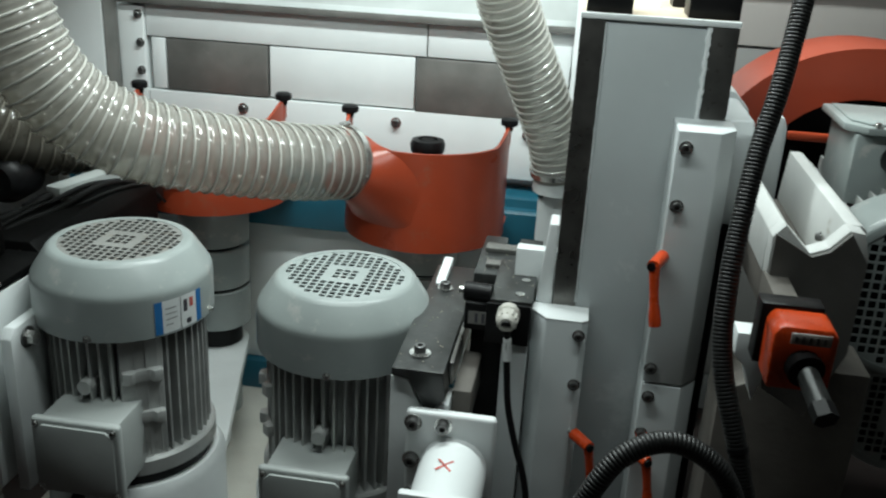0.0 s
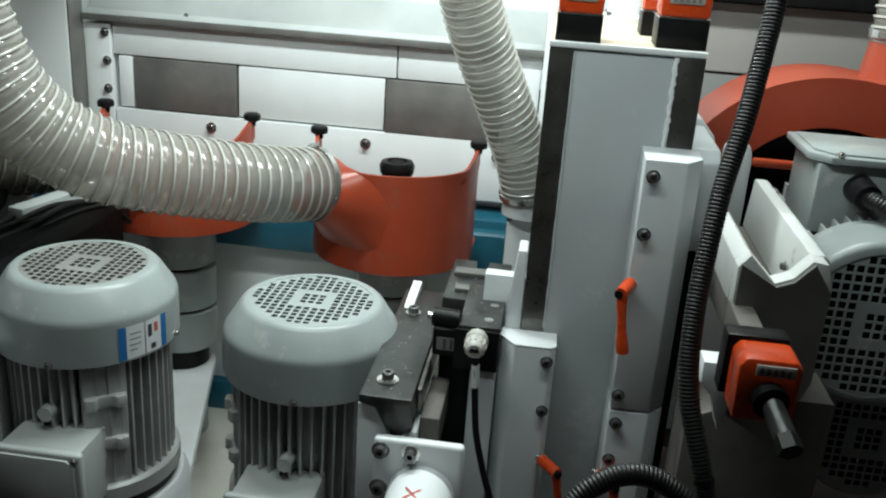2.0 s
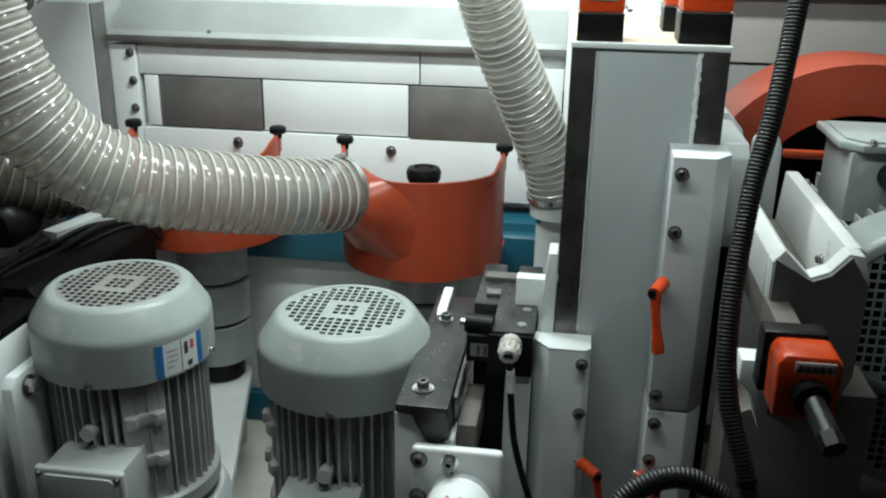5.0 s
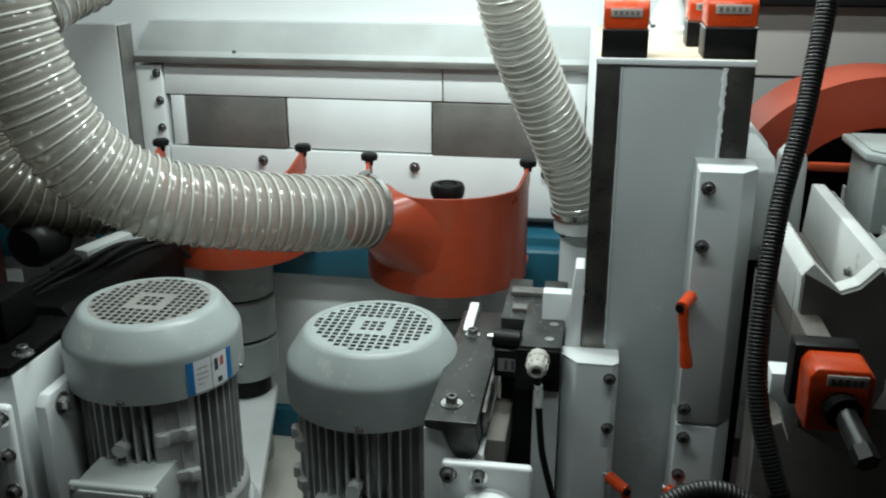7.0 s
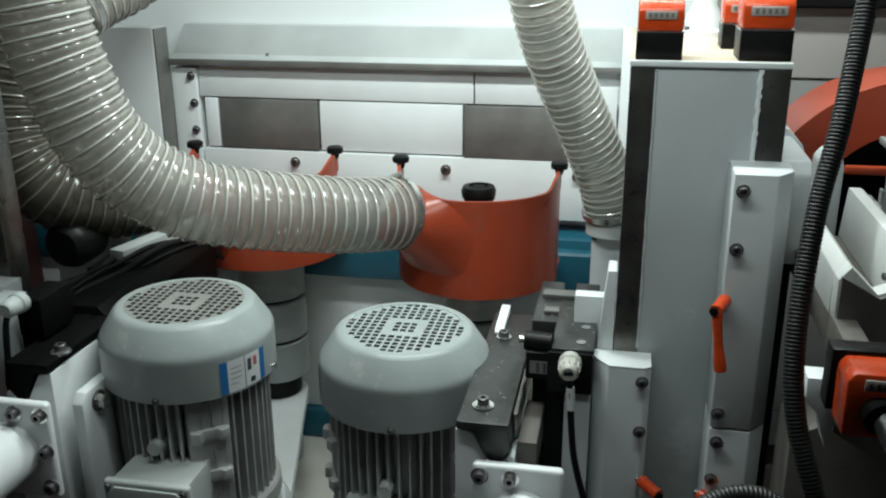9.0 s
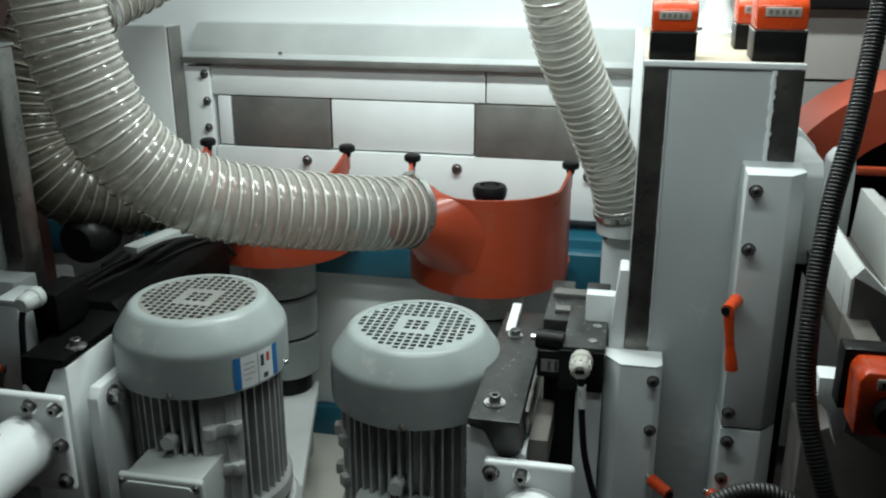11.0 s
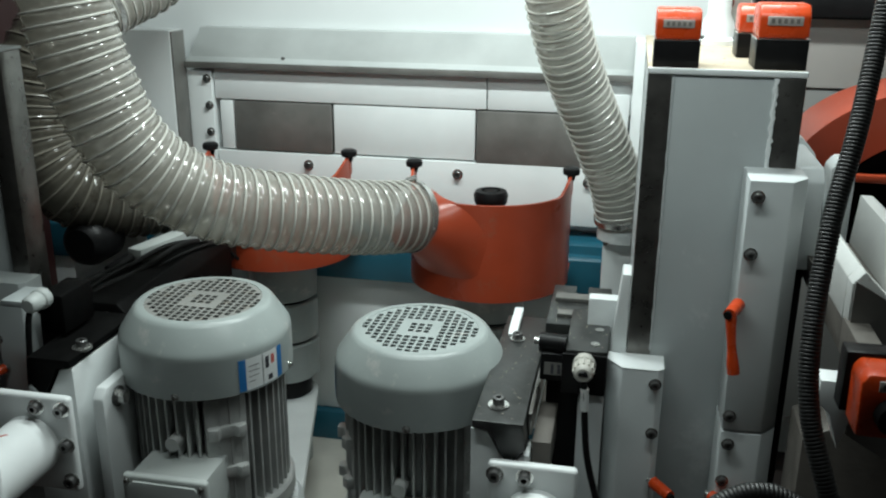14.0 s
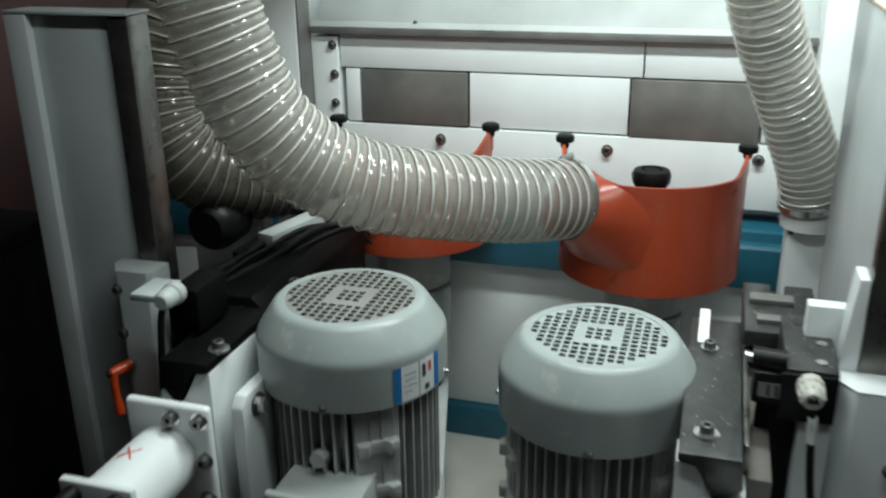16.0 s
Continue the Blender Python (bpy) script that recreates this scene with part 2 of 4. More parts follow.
solid("wall_north", box(B(), -2.3, 1.6, 2.06, 2.12, 0.426, 2.35), WALL_WHITE, "white sheet-metal rear wall of the enclosure", "wall", kind="structure")
# added west wall in the floor's dark tone, so it bounces little light
solid("wall_west", box(B(), -2.3, -2.24, -1.2, 2.06, 0.426, 2.35), DARK_BASE, "added side wall of the enclosure, toned dark", "wall", kind="structure")
solid("wall_east", box(B(), 1.54, 1.6, -1.2, 2.06, 0.426, 2.35), GREY_WALL, "unseen grey side wall closing the enclosure", "wall", kind="structure")
solid("wall_south", box(B(), -2.24, 1.54, -1.2, -1.14, 0.426, 2.35), mat("hall_dark", (0.10, 0.09, 0.085), 0.7, 0, 0.2, 2, 0.1), "unseen dim hall wall opposite the machine", "wall", kind="structure")

# rear fence: three rows of white bars with two bare steel plates let in
fence = thing("fence", "white enamelled fence bars with two bare steel plates", "fence", (-0.4, BACK, 1.0))


def fbox(name, x0, x1, y0, y1, z0, z1, m, label="", bevel=0.002):
    return part(name, box(B(), x0 + 0.4, x1 + 0.4, y0 - BACK, y1 - BACK, z0 - 1.0, z1 - 1.0, bevel), m, fence, label)


fbox("top_bar", -0.868, -0.230, BACK, 1.99, 1.257, 1.330, WHITE)
fbox("top_bar", -0.227, 0.12, BACK, 1.99, 1.257, 1.330, WHITE)
fbox("end_block", -0.858, -0.826, BACK, 1.99, 1.141, 1.254, WHITE)
fbox("steel_plate", -0.822, -0.586, BACK - 0.002, 1.985, 1.1405, 1.254, PLATE, "dull bare steel plate with scratches")
fbox("middle_bar", -0.582, -0.254, BACK + 0.002, 1.99, 1.141, 1.254, WHITE)
fbox("steel_plate", -0.250, -0.003, BACK - 0.004, 1.985, 1.137, 1.254, PLATE, "dull bare steel plate with scratches")
fbox("end_block", 0.001, 0.078, BACK - 0.006, 1.99, 1.141, 1.300, WHITE)
fbox("lower_bar", -0.868, 0.10, BACK - 0.004, 1.99, 1.004, 1.137, WHITE)
fbox("backing", -0.93, 0.14, 1.992, 2.004, 0.98, 1.328, WHITE)
fbox("end_bar", -0.932, -0.872, BACK - 0.006, 1.99, 0.97, 1.322, WHITE)
for px, pz in ((-0.883, 1.304), (-0.881, 1.242), (-0.882, 1.180)):
    screw(fence, (px, BACK - 0.006, pz), s=0.95)
for px, pz in ((-0.644, 1.112), (-0.291, 1.109), (0.001, 1.106)):
    screw(fence, (px, BACK - 0.004, pz), s=1.15)

rl = thing("rail", "galvanised sloping rail above the white fence bars", "rail", (-0.42, 1.99, 1.329))
# lip duller than the rail: its shadow is put into the material
part("lower_lip", box(B(), -0.51, 0.51, -0.065, 0.068, 0.0, 0.0135, 0.001), PLATE, rl, "grey lip, darkened for the shadow on it")
part("slope", prism(B(), [(-0.064, 0.0145), (-0.035, 0.023), (0.03, 0.083), (0.068, 0.083), (0.068, 0.0145)], "x", -0.51, 0.51, 0.001), RAIL, rl, "sloping galvanised sheet")
screw(rl, (-0.70, 1.952, 1.352), (0, -0.7, 0.7), 0.45)
sp = thing("side_panel", "white enamelled side panel beside the fence", "panel", (-1.28, 1.906, 0.52))
part("sheet", box(B(), -0.34, 0.345, -0.031, 0.030, 0.0, 0.896, 0.003), WHITE, sp)
part("edge_strip", box(B(), 0.3455, 0.3495, -0.028, 0.030, 0.0, 0.893, 0.001), PLATE, sp, "grey edge, darker than the sheet")
solid("upright", box(B(), 0.082, 0.140, 1.86, 1.99, 0.60, 1.42, 0.002), WHITE, "white upright post at the end of the fence", "post")
solid("teal_beam", prism(B(), [(1.86, 0.868), (1.86, 0.950), (1.868, 0.957), (1.885, 0.957), (1.885, 0.977), (1.99, 0.977), (1.99, 0.868)], "x", -1.5, 0.16, 0.0015), TEAL, "teal painted machine frame beam under the fence", "beam")
solid("front_plate", box(B(), -1.5, 0.16, 1.89, 1.98, 0.513, 0.866, 0.002), WHITE, "white painted bed plate under the teal beam", "plate")
solid("lower_beam", box(B(), -1.5, 0.16, 1.87, 1.98, 0.4355, 0.511, 0.003), TEAL, "teal painted lower beam on the floor pan", "beam")
rp = thing("rear_panel", "grey rear cover panels behind the horizontal motor", "panel", (0.9, 1.92, 0.6))
part("upper_panel", box(B(), -0.60, -0.05, -0.02, 0.02, 0.735, 1.4, 0.003), PANEL, rp, "grey painted cover sheet")
part("upper_panel", box(B(), -0.046, 0.62, -0.02, 0.02, 0.735, 1.4, 0.003), PANEL, rp)
# lower sheet gets dark grey so the gaps before it stay in shade
part("lower_panel", box(B(), -0.60, 0.62, -0.015, 0.02, 0.0, 0.731, 0.003), GREY_WALL, rp, "cover sheet, darkened for the shade low behind the column")


cd = thing("cable_duct", "black cable duct along the grey rear panels", "cable duct", (0.9, 1.88, 1.47))
part("trough", box(B(), -0.60, 0.62, -0.016, 0.019, 0.0, 0.05, 0.003), BLACK, cd)
part("cover", box(B(), -0.60, 0.62, -0.0205, -0.0165, 0.004, 0.046, 0.001), BLACK, cd)


# ---- vertical motors ----
def grille(bm, R, pitch, hole, half, m=Matrix()):
    """Plate with square holes inside a circle; a solid square ring round the middle."""
    cells = range(-half, half + 1)
    lines = sorted({c * pitch + s * hole / 2 for c in cells for s in (-1, 1)} | {-R, R})
    verts = {}

    def v(i, j):
        if (i, j) not in verts:
            verts[(i, j)] = bm.verts.new(m @ Vector((lines[i], lines[j], 0)))
        return verts[(i, j)]
    faces = []
    for i in range(len(lines) - 1):
        for j in range(len(lines) - 1):
            cx, cy = (lines[i] + lines[i + 1]) / 2, (lines[j] + lines[j + 1]) / 2
            a, b = round(cx / pitch), round(cy / pitch)
            is_hole = abs(cx - a * pitch) < 1e-5 and abs(cy - b * pitch) < 1e-5 and abs(a) <= half and abs(b) <= half
            if is_hole and math.hypot(abs(cx) + hole / 2, abs(cy) + hole / 2) < R - 0.002 and max(abs(a), abs(b)) != 2:
                continue
            if math.hypot(cx, cy) > R + 0.001:
                continue
            faces.append(bm.faces.new((v(i, j), v(i + 1, j), v(i + 1, j + 1), v(i, j + 1))))
    ex = bmesh.ops.extrude_face_region(bm, geom=faces)
    vs = [g for g in ex["geom"] if isinstance(g, bmesh.types.BMVert)]
    bmesh.ops.translate(bm, verts=vs, vec=m.to_3x3() @ Vector((0, 0, -0.0016)))
    return bm


FIN = mesh("cooling_fin", prism(B(), [(0.089, -0.0022), (0.089, 0.0022), (0.1145, 0.0015), (0.1145, -0.0015)], "z", -0.308, -0.092), CAST, 0)


def vertical_motor(at, label, box_dx, box_top, lugs, sticker_angle, top=None):
    """Stands upright, fan cowl on top; the origin is the middle of the cowl's top."""
    mo = thing("motor", label, "electric motor", at, group="vertical spindle motors")
    cowl = part("fan_cowl", lathe(B(), [(0.0865, -0.0006), (0.095, -0.0006), (0.0995, -0.0022), (0.1040, -0.0065), (0.1225, -0.0350), (0.1252, -0.0392), (0.1268, -0.0440), (0.1273, -0.0490), (0.1275, -0.105), (0.1258, -0.105), (0.125, -0.05), (0.118, -0.03), (0.0865, -0.004)], 64, close=True), MOTOR, mo, "smooth grey painted fan cowl")
    part("fan_grille", grille(B(), 0.0895, 0.0117, 0.0083, 7, Matrix.Translation((0, 0, -0.0013))), top or MOTOR, cowl, smooth=0)
    part("fan", lathe(B(), [(0.0001, -0.016), (0.11, -0.02), (0.11, -0.03), (0.0001, -0.03)], 32), BLACK, cowl, "dark fan wheel behind the grille")
    part("body", lathe(B(), [(0.0001, -0.09), (0.0905, -0.09), (0.0905, -0.318), (0.0001, -0.318)], 48), CAST, mo, "cast aluminium motor housing")
    for k in range(46):
        fin = new("cooling_fin", FIN)
        fin.parent = mo
        fin.matrix_basis = Matrix.Rotation(2 * math.pi * (k + 0.5) / 46, 4, "Z")
    for a in lugs:
        for z in (-0.165, -0.232):
            bm = B()
            prism(bm, [(-0.028, 0.090), (0.028, 0.090), (0.028, 0.121), (0.015, 0.126), (0.010, 0.118), (-0.010, 0.118), (-0.015, 0.126), (-0.028, 0.121)], "z", z - 0.009, z + 0.009, 0.0015)
            lug = part("mounting_lug", bm, CAST, mo)
            lug.matrix_basis = Matrix.Rotation(math.pi + radians(a), 4, "Z")
        bm = box(B(), -0.030, 0.030, 0.080, 0.112, -0.31, -0.112, 0.003)
        pad = part("foot_pad", bm, CAST, mo)
        pad.matrix_basis = Matrix.Rotation(math.pi + radians(a), 4, "Z")
    part("end_flange", lathe(B(), [(0.0001, -0.300), (0.118, -0.300), (0.122, -0.304), (0.122, -0.326), (0.0001, -0.326)], 48), CAST, mo)
    # gap is a solid ring whose black stands for its shade
    part("gap_ring", lathe(B(), [(0.0001, -0.326), (0.114, -0.326), (0.114, -0.345), (0.0001, -0.345)], 48), BLACK, mo, "black ring for the dark gap under the motor flange")
    part("base", lathe(B(), [(0.0001, -0.345), (0.125, -0.345), (0.135, -0.36), (0.135, 0.436 - at[2]), (0.0001, 0.436 - at[2])], 48), WHITE_CAST, mo, "white cast motor pedestal")
    # eyelet plug and cowl screws
    part("plug", cyl(B(), (-0.004, -0.098, box_top + 0.022), (-0.004, -0.126, box_top + 0.022), 0.0105), CAST, mo)
    for a in (-86, 4, 94, 184):
        s = screw(mo, (0, 0, 0), s=0.62, name="cowl_screw")
        d = Vector((math.sin(radians(a)), -math.cos(radians(a)), 0))
        s.matrix_basis = Matrix.Translation(d * 0.127 + Vector((0, 0, -0.100))) @ d.to_track_quat("Z", "Y").to_matrix().to_4x4() @ Matrix.Scale(0.55, 4)
        s.data = SCREW_ZINC
    # terminal box in front
    z1, z0, x0, x1 = box_top, box_top - 0.118, box_dx - 0.064, box_dx + 0.064
    tb = part("terminal_box", box(B(), x0 + 0.007, x1 - 0.007, -0.168, -0.09, z0 + 0.006, z1 - 0.004, 0.004), BOX_GREY, mo, "light grey terminal box")
    part("lid", box(B(), x0, x1, -0.178, -0.165, z0, z1, 0.005, 3), BOX_GREY, tb)
    part("lid_panel", prism(B(), [(x0 + 0.008, z0 + 0.018), (x0 + 0.018, z0 + 0.008), (x1 - 0.018, z0 + 0.008), (x1 - 0.008, z0 + 0.018), (x1 - 0.008, z1 - 0.018), (x1 - 0.018, z1 - 0.008), (x0 + 0.018, z1 - 0.008), (x0 + 0.008, z1 - 0.018)], "y", -0.1815, -0.177, 0.001), BOX_GREY, tb)
    for sx in (x0 + 0.008, x1 - 0.008):
        for sz in (z0 + 0.008, z1 - 0.008):
            s = new("lid_screw", SCREW_ZINC)
            s.parent = tb
            s.matrix_basis = Matrix.Translation((sx, -0.178, sz)) @ Vector((0, -1, 0)).to_track_quat("Z", "Y").to_matrix().to_4x4() @ Matrix.Scale(0.45, 4)
    # sticker: curved sheet, blue borders, printed bars
    def patch(a0, a1, z0, z1, r):
        bm = B()
        n = 10
        lo = [bm.verts.new((r * math.sin(radians(a0 + (a1 - a0) * k / n)), -r * math.cos(radians(a0 + (a1 - a0) * k / n)), z0)) for k in range(n + 1)]
        hi = [bm.verts.new((v.co.x, v.co.y, z1)) for v in lo]
        for k in range(n):
            bm.faces.new((lo[k], lo[k + 1], hi[k + 1], hi[k]))
        return bm
    s0 = sticker_angle
    st = part("sticker", patch(s0, s0 + 36, -0.102, -0.053, 0.1279), STICKER, cowl, "white maker's sticker with blue borders")
    for a, b, z0, z1, m in ((0, 5, -0.102, -0.053, BLUE), (31, 36, -0.102, -0.053, BLUE), (17.5, 18, -0.102, -0.053, INK), (20, 23, -0.078, -0.060, INK), (25, 28, -0.074, -0.060, RED_INK), (22, 26, -0.098, -0.090, INK), (7, 15, -0.066, -0.065, INK), (7, 15, -0.074, -0.073, INK), (7, 15, -0.082, -0.081, INK), (7, 12, -0.090, -0.089, INK)):
        part("print_bar", patch(s0 + a, s0 + b, z0, z1, 0.1282), m, st)
    return mo


zm = SCREW.copy()
zm.name = "zinc_screw"
zm.materials[0] = ZINC
SCREW_ZINC = zm

vertical_motor((-0.528, 1.146, 1.095), "grey ribbed electric motor with stickered cowl and brown-grey grille", 0.008, -0.200, (36, -75), 45, MOTOR_BROWN)
vertical_motor((-0.204, 1.185, 1.062), "grey ribbed electric motor with a pale fan grille", -0.010, -0.224, (62, -62), -100)


# ---- spindle hoods ----
def hood(cx, cy, R, z0, z1, label):
    ho = thing("extraction_hood", label, "dust hood", (cx, cy, z0), group="orange extraction hoods")
    h = z1 - z0
    bm = B()
    n = 40
    inner, outer = [], []
    for k in range(n + 1):
        a = math.pi + math.pi * k / n
        e = abs(math.cos(a))
        top = h + 0.03 * max(0.0, (e - 0.90) / 0.10) ** 1.5
        row = []
        for r in (R, R - 0.006):
            row.append((bm.verts.new((r * math.cos(a), r * math.sin(a), 0)), bm.verts.new((r * math.cos(a), r * math.sin(a), top))))
        outer.append(row[0]), inner.append(row[1])
    for k in range(n):
        bm.faces.new((outer[k][0], outer[k + 1][0], outer[k + 1][1], outer[k][1]))
        bm.faces.new((inner[k + 1][0], inner[k][0], inner[k][1], inner[k + 1][1]))
        bm.faces.new((outer[k][1], outer[k + 1][1], inner[k + 1][1], inner[k][1]))
        bm.faces.new((outer[k + 1][0], outer[k][0], inner[k][0], inner[k + 1][0]))
    for k in (0, n):
        bm.faces.new((outer[k][0], outer[k][1], inner[k][1], inner[k][0]))
    part("shell", bm, ORANGE, ho, "orange enamelled half-round shell", smooth=50)
    bm = B()
    pts = [(R * 0.985 * math.cos(math.pi + math.pi * k / 24), R * 0.985 * math.sin(math.pi + math.pi * k / 24)) for k in range(25)]
    prism(bm, pts + [(R * 0.985, 0.09), (-R * 0.985, 0.09)], "z", 0.002, 0.008)
    part("bottom_plate", bm, ORANGE, ho)
    # outlet: round at the hose, spreading flat over the shell
    c0 = Vector((-0.126, -0.140, 0.157))
    d = Vector((0.096, 0.052, -0.062)).normalized()
    u = Vector((d.y, -d.x, 0)).normalized()
    v = u.cross(d)
    if v.z < 0:
        v = -v
    bm = B()
    rings = []
    for i in range(11):
        w = max(0.0, (i - 2) / 8)
        f = w * w * (3 - 2 * w)
        ring = []
        for k in range(40):
            c, e = math.cos(2 * math.pi * k / 40), math.sin(2 * math.pi * k / 40)
            p = c0 + 0.063 * (c * u + e * v) + d * (-0.012 if i == 0 else 0.012 * min(i, 2) * 0.5)
            q = 0.75 * (abs(c) ** 4 + abs(e) ** 4) ** 0.25
            a = radians(247 + 44 * c / q * 0.75)
            on = Vector(((R - 0.001) * math.cos(a), (R - 0.001) * math.sin(a), 0.5 * (h + 0.040) + 0.5 * (h - 0.046) * e / q * 0.75))
            ring.append(bm.verts.new(p.lerp(on, f)))
        rings.append(ring)
    for a, b in zip(rings, rings[1:]):
        for k in range(40):
            bm.faces.new((a[k], a[(k + 1) % 40], b[(k + 1) % 40], b[k]))
    part("outlet", bm, ORANGE, ho, "orange stub that the hose is clamped on", smooth=50)
    for sx in (-1, 1):
        part("tab", box(B(), sx * (R - 0.003) - 0.004, sx * (R - 0.003) + 0.004, -0.008, 0.010, h - 0.01, h + 0.028, 0.002), ORANGE, ho)
        knob = part("knob", lathe(B(), [(0.0001, 0.078), (0.012, 0.078), (0.0165, 0.075), (0.0175, 0.070), (0.0165, 0.064), (0.009, 0.061), (0.007, 0.052), (0.0001, 0.052)], 20), BLACK, ho, "black star knob")
        knob.location = (sx * (R - 0.003), 0, h - 0.033)
        part("stud", cyl(B(), (0, 0, 0.03), (0, 0, 0.055), 0.0035, seg=10), ZINC, knob)
    return ho


hood(-0.187, 1.757, 0.164, 0.942, 1.137, "orange enamelled extraction hood with two black knobs")
hood(-0.652, 1.780, 0.160, 0.960, 1.145, "orange enamelled extraction hood behind the hose")


def spindle(cx, cy, z0, z1, r):
    sp = thing("spindle", "grey spindle housing in stacked rings under the hood", "machine spindle", (cx, cy, 0), group="spindles")
    h = (z1 - z0) / 3
    for k in range(3):
        part("housing_ring", lathe(B(), [(0.0001, z0 + k * h + 0.006), (r - 0.006, z0 + k * h + 0.006), (r, z0 + k * h + 0.010), (r, z0 + k * h + h - 0.003), (r - 0.004, z0 + k * h + h), (0.0001, z0 + k * h + h)], 40), MOTOR, sp)
    # black core gives the slits between the rings their shade
    part("groove", lathe(B(), [(0.0001, z0), (r - 0.012, z0), (r - 0.012, z1), (0.0001, z1)], 24), BLACK, sp)
    part("collar", lathe(B(), [(0.0001, z0 - 0.04), (r - 0.02, z0 - 0.04), (r - 0.02, z0), (0.0001, z0)], 24), BLACK, sp, "black rubber collar")
    part("foot", lathe(B(), [(0.0001, 0.436), (r - 0.026, 0.436), (r - 0.026, z0 - 0.04), (0.0001, z0 - 0.04)], 32), MOTOR, sp, "grey cast foot")
    part("shaft", cyl(B(), (0, 0, z1), (0, 0, 1.085), 0.022), STEEL, sp)
    part("nut", lathe(B(), [(0.0001, 1.122), (0.014, 1.122), (0.018, 1.115), (0.020, 1.123), (0.032, 1.121), (0.036, 1.112), (0.034, 1.098), (0.025, 1.084), (0.0001, 1.084)], 28), BLACK, sp, "black ribbed spindle nut")


spindle(-0.655, 1.775, 0.655, 0.945, 0.075)
spindle(-0.189, 1.770, 0.655, 0.940, 0.075)


def belt_bridge(a, ra, b, rb, z, label):
    """Flat tapered carrier plate from a spindle's foot to its motor's pedestal, on two webs down to the pan."""
    br = thing("carrier_plate", label, "machine plate", (a[0], a[1], 0.436))
    d = math.atan2(b[1] - a[1], b[0] - a[0])
    pts = [(ra * math.cos(d + w), ra * math.sin(d + w)) for w in [math.pi / 2 + math.pi * k / 12 for k in range(13)]]
    pts += [(b[0] - a[0] + rb * math.cos(d + w), b[1] - a[1] + rb * math.sin(d + w)) for w in (-math.pi / 2, math.pi / 2)]
    part("plate", prism(B(), pts, "z", z - 0.024 - 0.436, z - 0.436, 0.002), WHITE_CAST, br, "white painted carrier plate")
    m = Vector((b[0] - a[0], b[1] - a[1])) * 0.5
    part("web", box(B(), m.x - 0.03, m.x + 0.03, m.y - 0.10, m.y + 0.10, 0.0, z - 0.025 - 0.436, 0.002), WHITE_CAST, br)
    return br


belt_bridge((-0.655, 1.775), 0.068, (-0.555, 1.300), 0.094, 0.614, "white carrier plate between spindle and stickered motor")


# ---- hoses ----
def hose(name, pts, R, pitch, label, clamp=True, wall=None, rib=None):
    ho = thing(name, label, "hose", pts[0], group="clear extraction hoses")
    base = Vector(pts[0])
    fine = spline([Vector(p) - base for p in pts], 24)
    line, L = resample(fine, pitch / 8)
    part("wall", sweep(B(), line, lambda i: R * (1 - 0.034 * math.sin(math.pi * ((i / 8) % 1.0)) ** 2 + 0.012 * noise.noise((i * 0.05, 3.0, 1.0))), 40, False), wall or PVC, ho, "clear ribbed plastic wall")
    fr = frames(line)
    hel = []
    n = int(L / pitch * 36)
    for k in range(n):
        f = k / n * (len(line) - 1)
        i = int(f)
        p, u, v = fr[i]
        p = p.lerp(fr[min(i + 1, len(fr) - 1)][0], f - i)
        a = 2 * math.pi * k / 36
        hel.append(p + (R + 0.0005) * (u * math.cos(a) + v * math.sin(a)))
    part("spiral", sweep(B(), hel, 0.0021, 6), rib or RIB, ho, "whitish stiff plastic spiral")
    if clamp:
        t = (line[8] - line[0]).normalized()
        m = Matrix.Translation(line[0] + t * 0.006) @ t.to_track_quat("Z", "Y").to_matrix().to_4x4()
        cl = part("clamp", lathe(B(), [(R + 0.001, 0), (R + 0.004, 0.001), (R + 0.004, 0.012), (R + 0.001, 0.013)], 40, m, True), ZINC, ho, "zinc-plated hose clamp")
        top = line[0] + t * 0.012 + Vector((0, 0, R + 0.008))
        part("clamp_screw", cyl(B(), top - Vector((0.009, 0.004, 0.004)), top + Vector((0.009, 0.004, 0.001)), 0.0052, seg=8), ZINC, cl)
    return ho


hose("extraction_hose", [(-0.312, 1.619, 1.102), (-0.386, 1.52, 1.122), (-0.50, 1.405, 1.158), (-0.59, 1.335, 1.190), (-0.660, 1.29, 1.240), (-0.704, 1.257, 1.308), (-0.733, 1.243, 1.390), (-0.754, 1.236, 1.475), (-0.767, 1.235, 1.60), (-0.775, 1.24, 1.8)], 0.0675, 0.0205, "clear ribbed plastic hose clamped to the orange hood")
hose("extraction_hose", [(-0.774, 1.640, 1.117), (-0.835, 1.556, 1.118), (-0.885, 1.480, 1.134), (-0.930, 1.430, 1.172), (-0.962, 1.408, 1.236), (-0.972, 1.415, 1.310), (-0.962, 1.435, 1.387), (-0.935, 1.477, 1.450), (-0.905, 1.535, 1.487)], 0.0675, 0.0205, "dusty clear plastic hose, darkened for shade behind the nearer hose", True, PVC_DUSTY_SHADED, RIB_DUSTY_SHADED)
# same hose runs on in the undarkened plastic, where more light reaches it
hose("extraction_hose", [(-0.905, 1.535, 1.487), (-0.880, 1.592, 1.513), (-0.850, 1.660, 1.540), (-0.80, 1.78, 1.62)], 0.0670, 0.0205, "clear upper length of the dusty hose, without the darkening")
hose("extraction_hose", [(0.079, 1.68, 1.10), (0.066, 1.665, 1.17), (0.030, 1.63, 1.265), (-0.012, 1.58, 1.372), (-0.040, 1.53, 1.462), (-0.056, 1.49, 1.56), (-0.06, 1.46, 1.75)], 0.049, 0.0155, "slim clear ribbed plastic hose on a grey pipe", True, PVC_PALE)
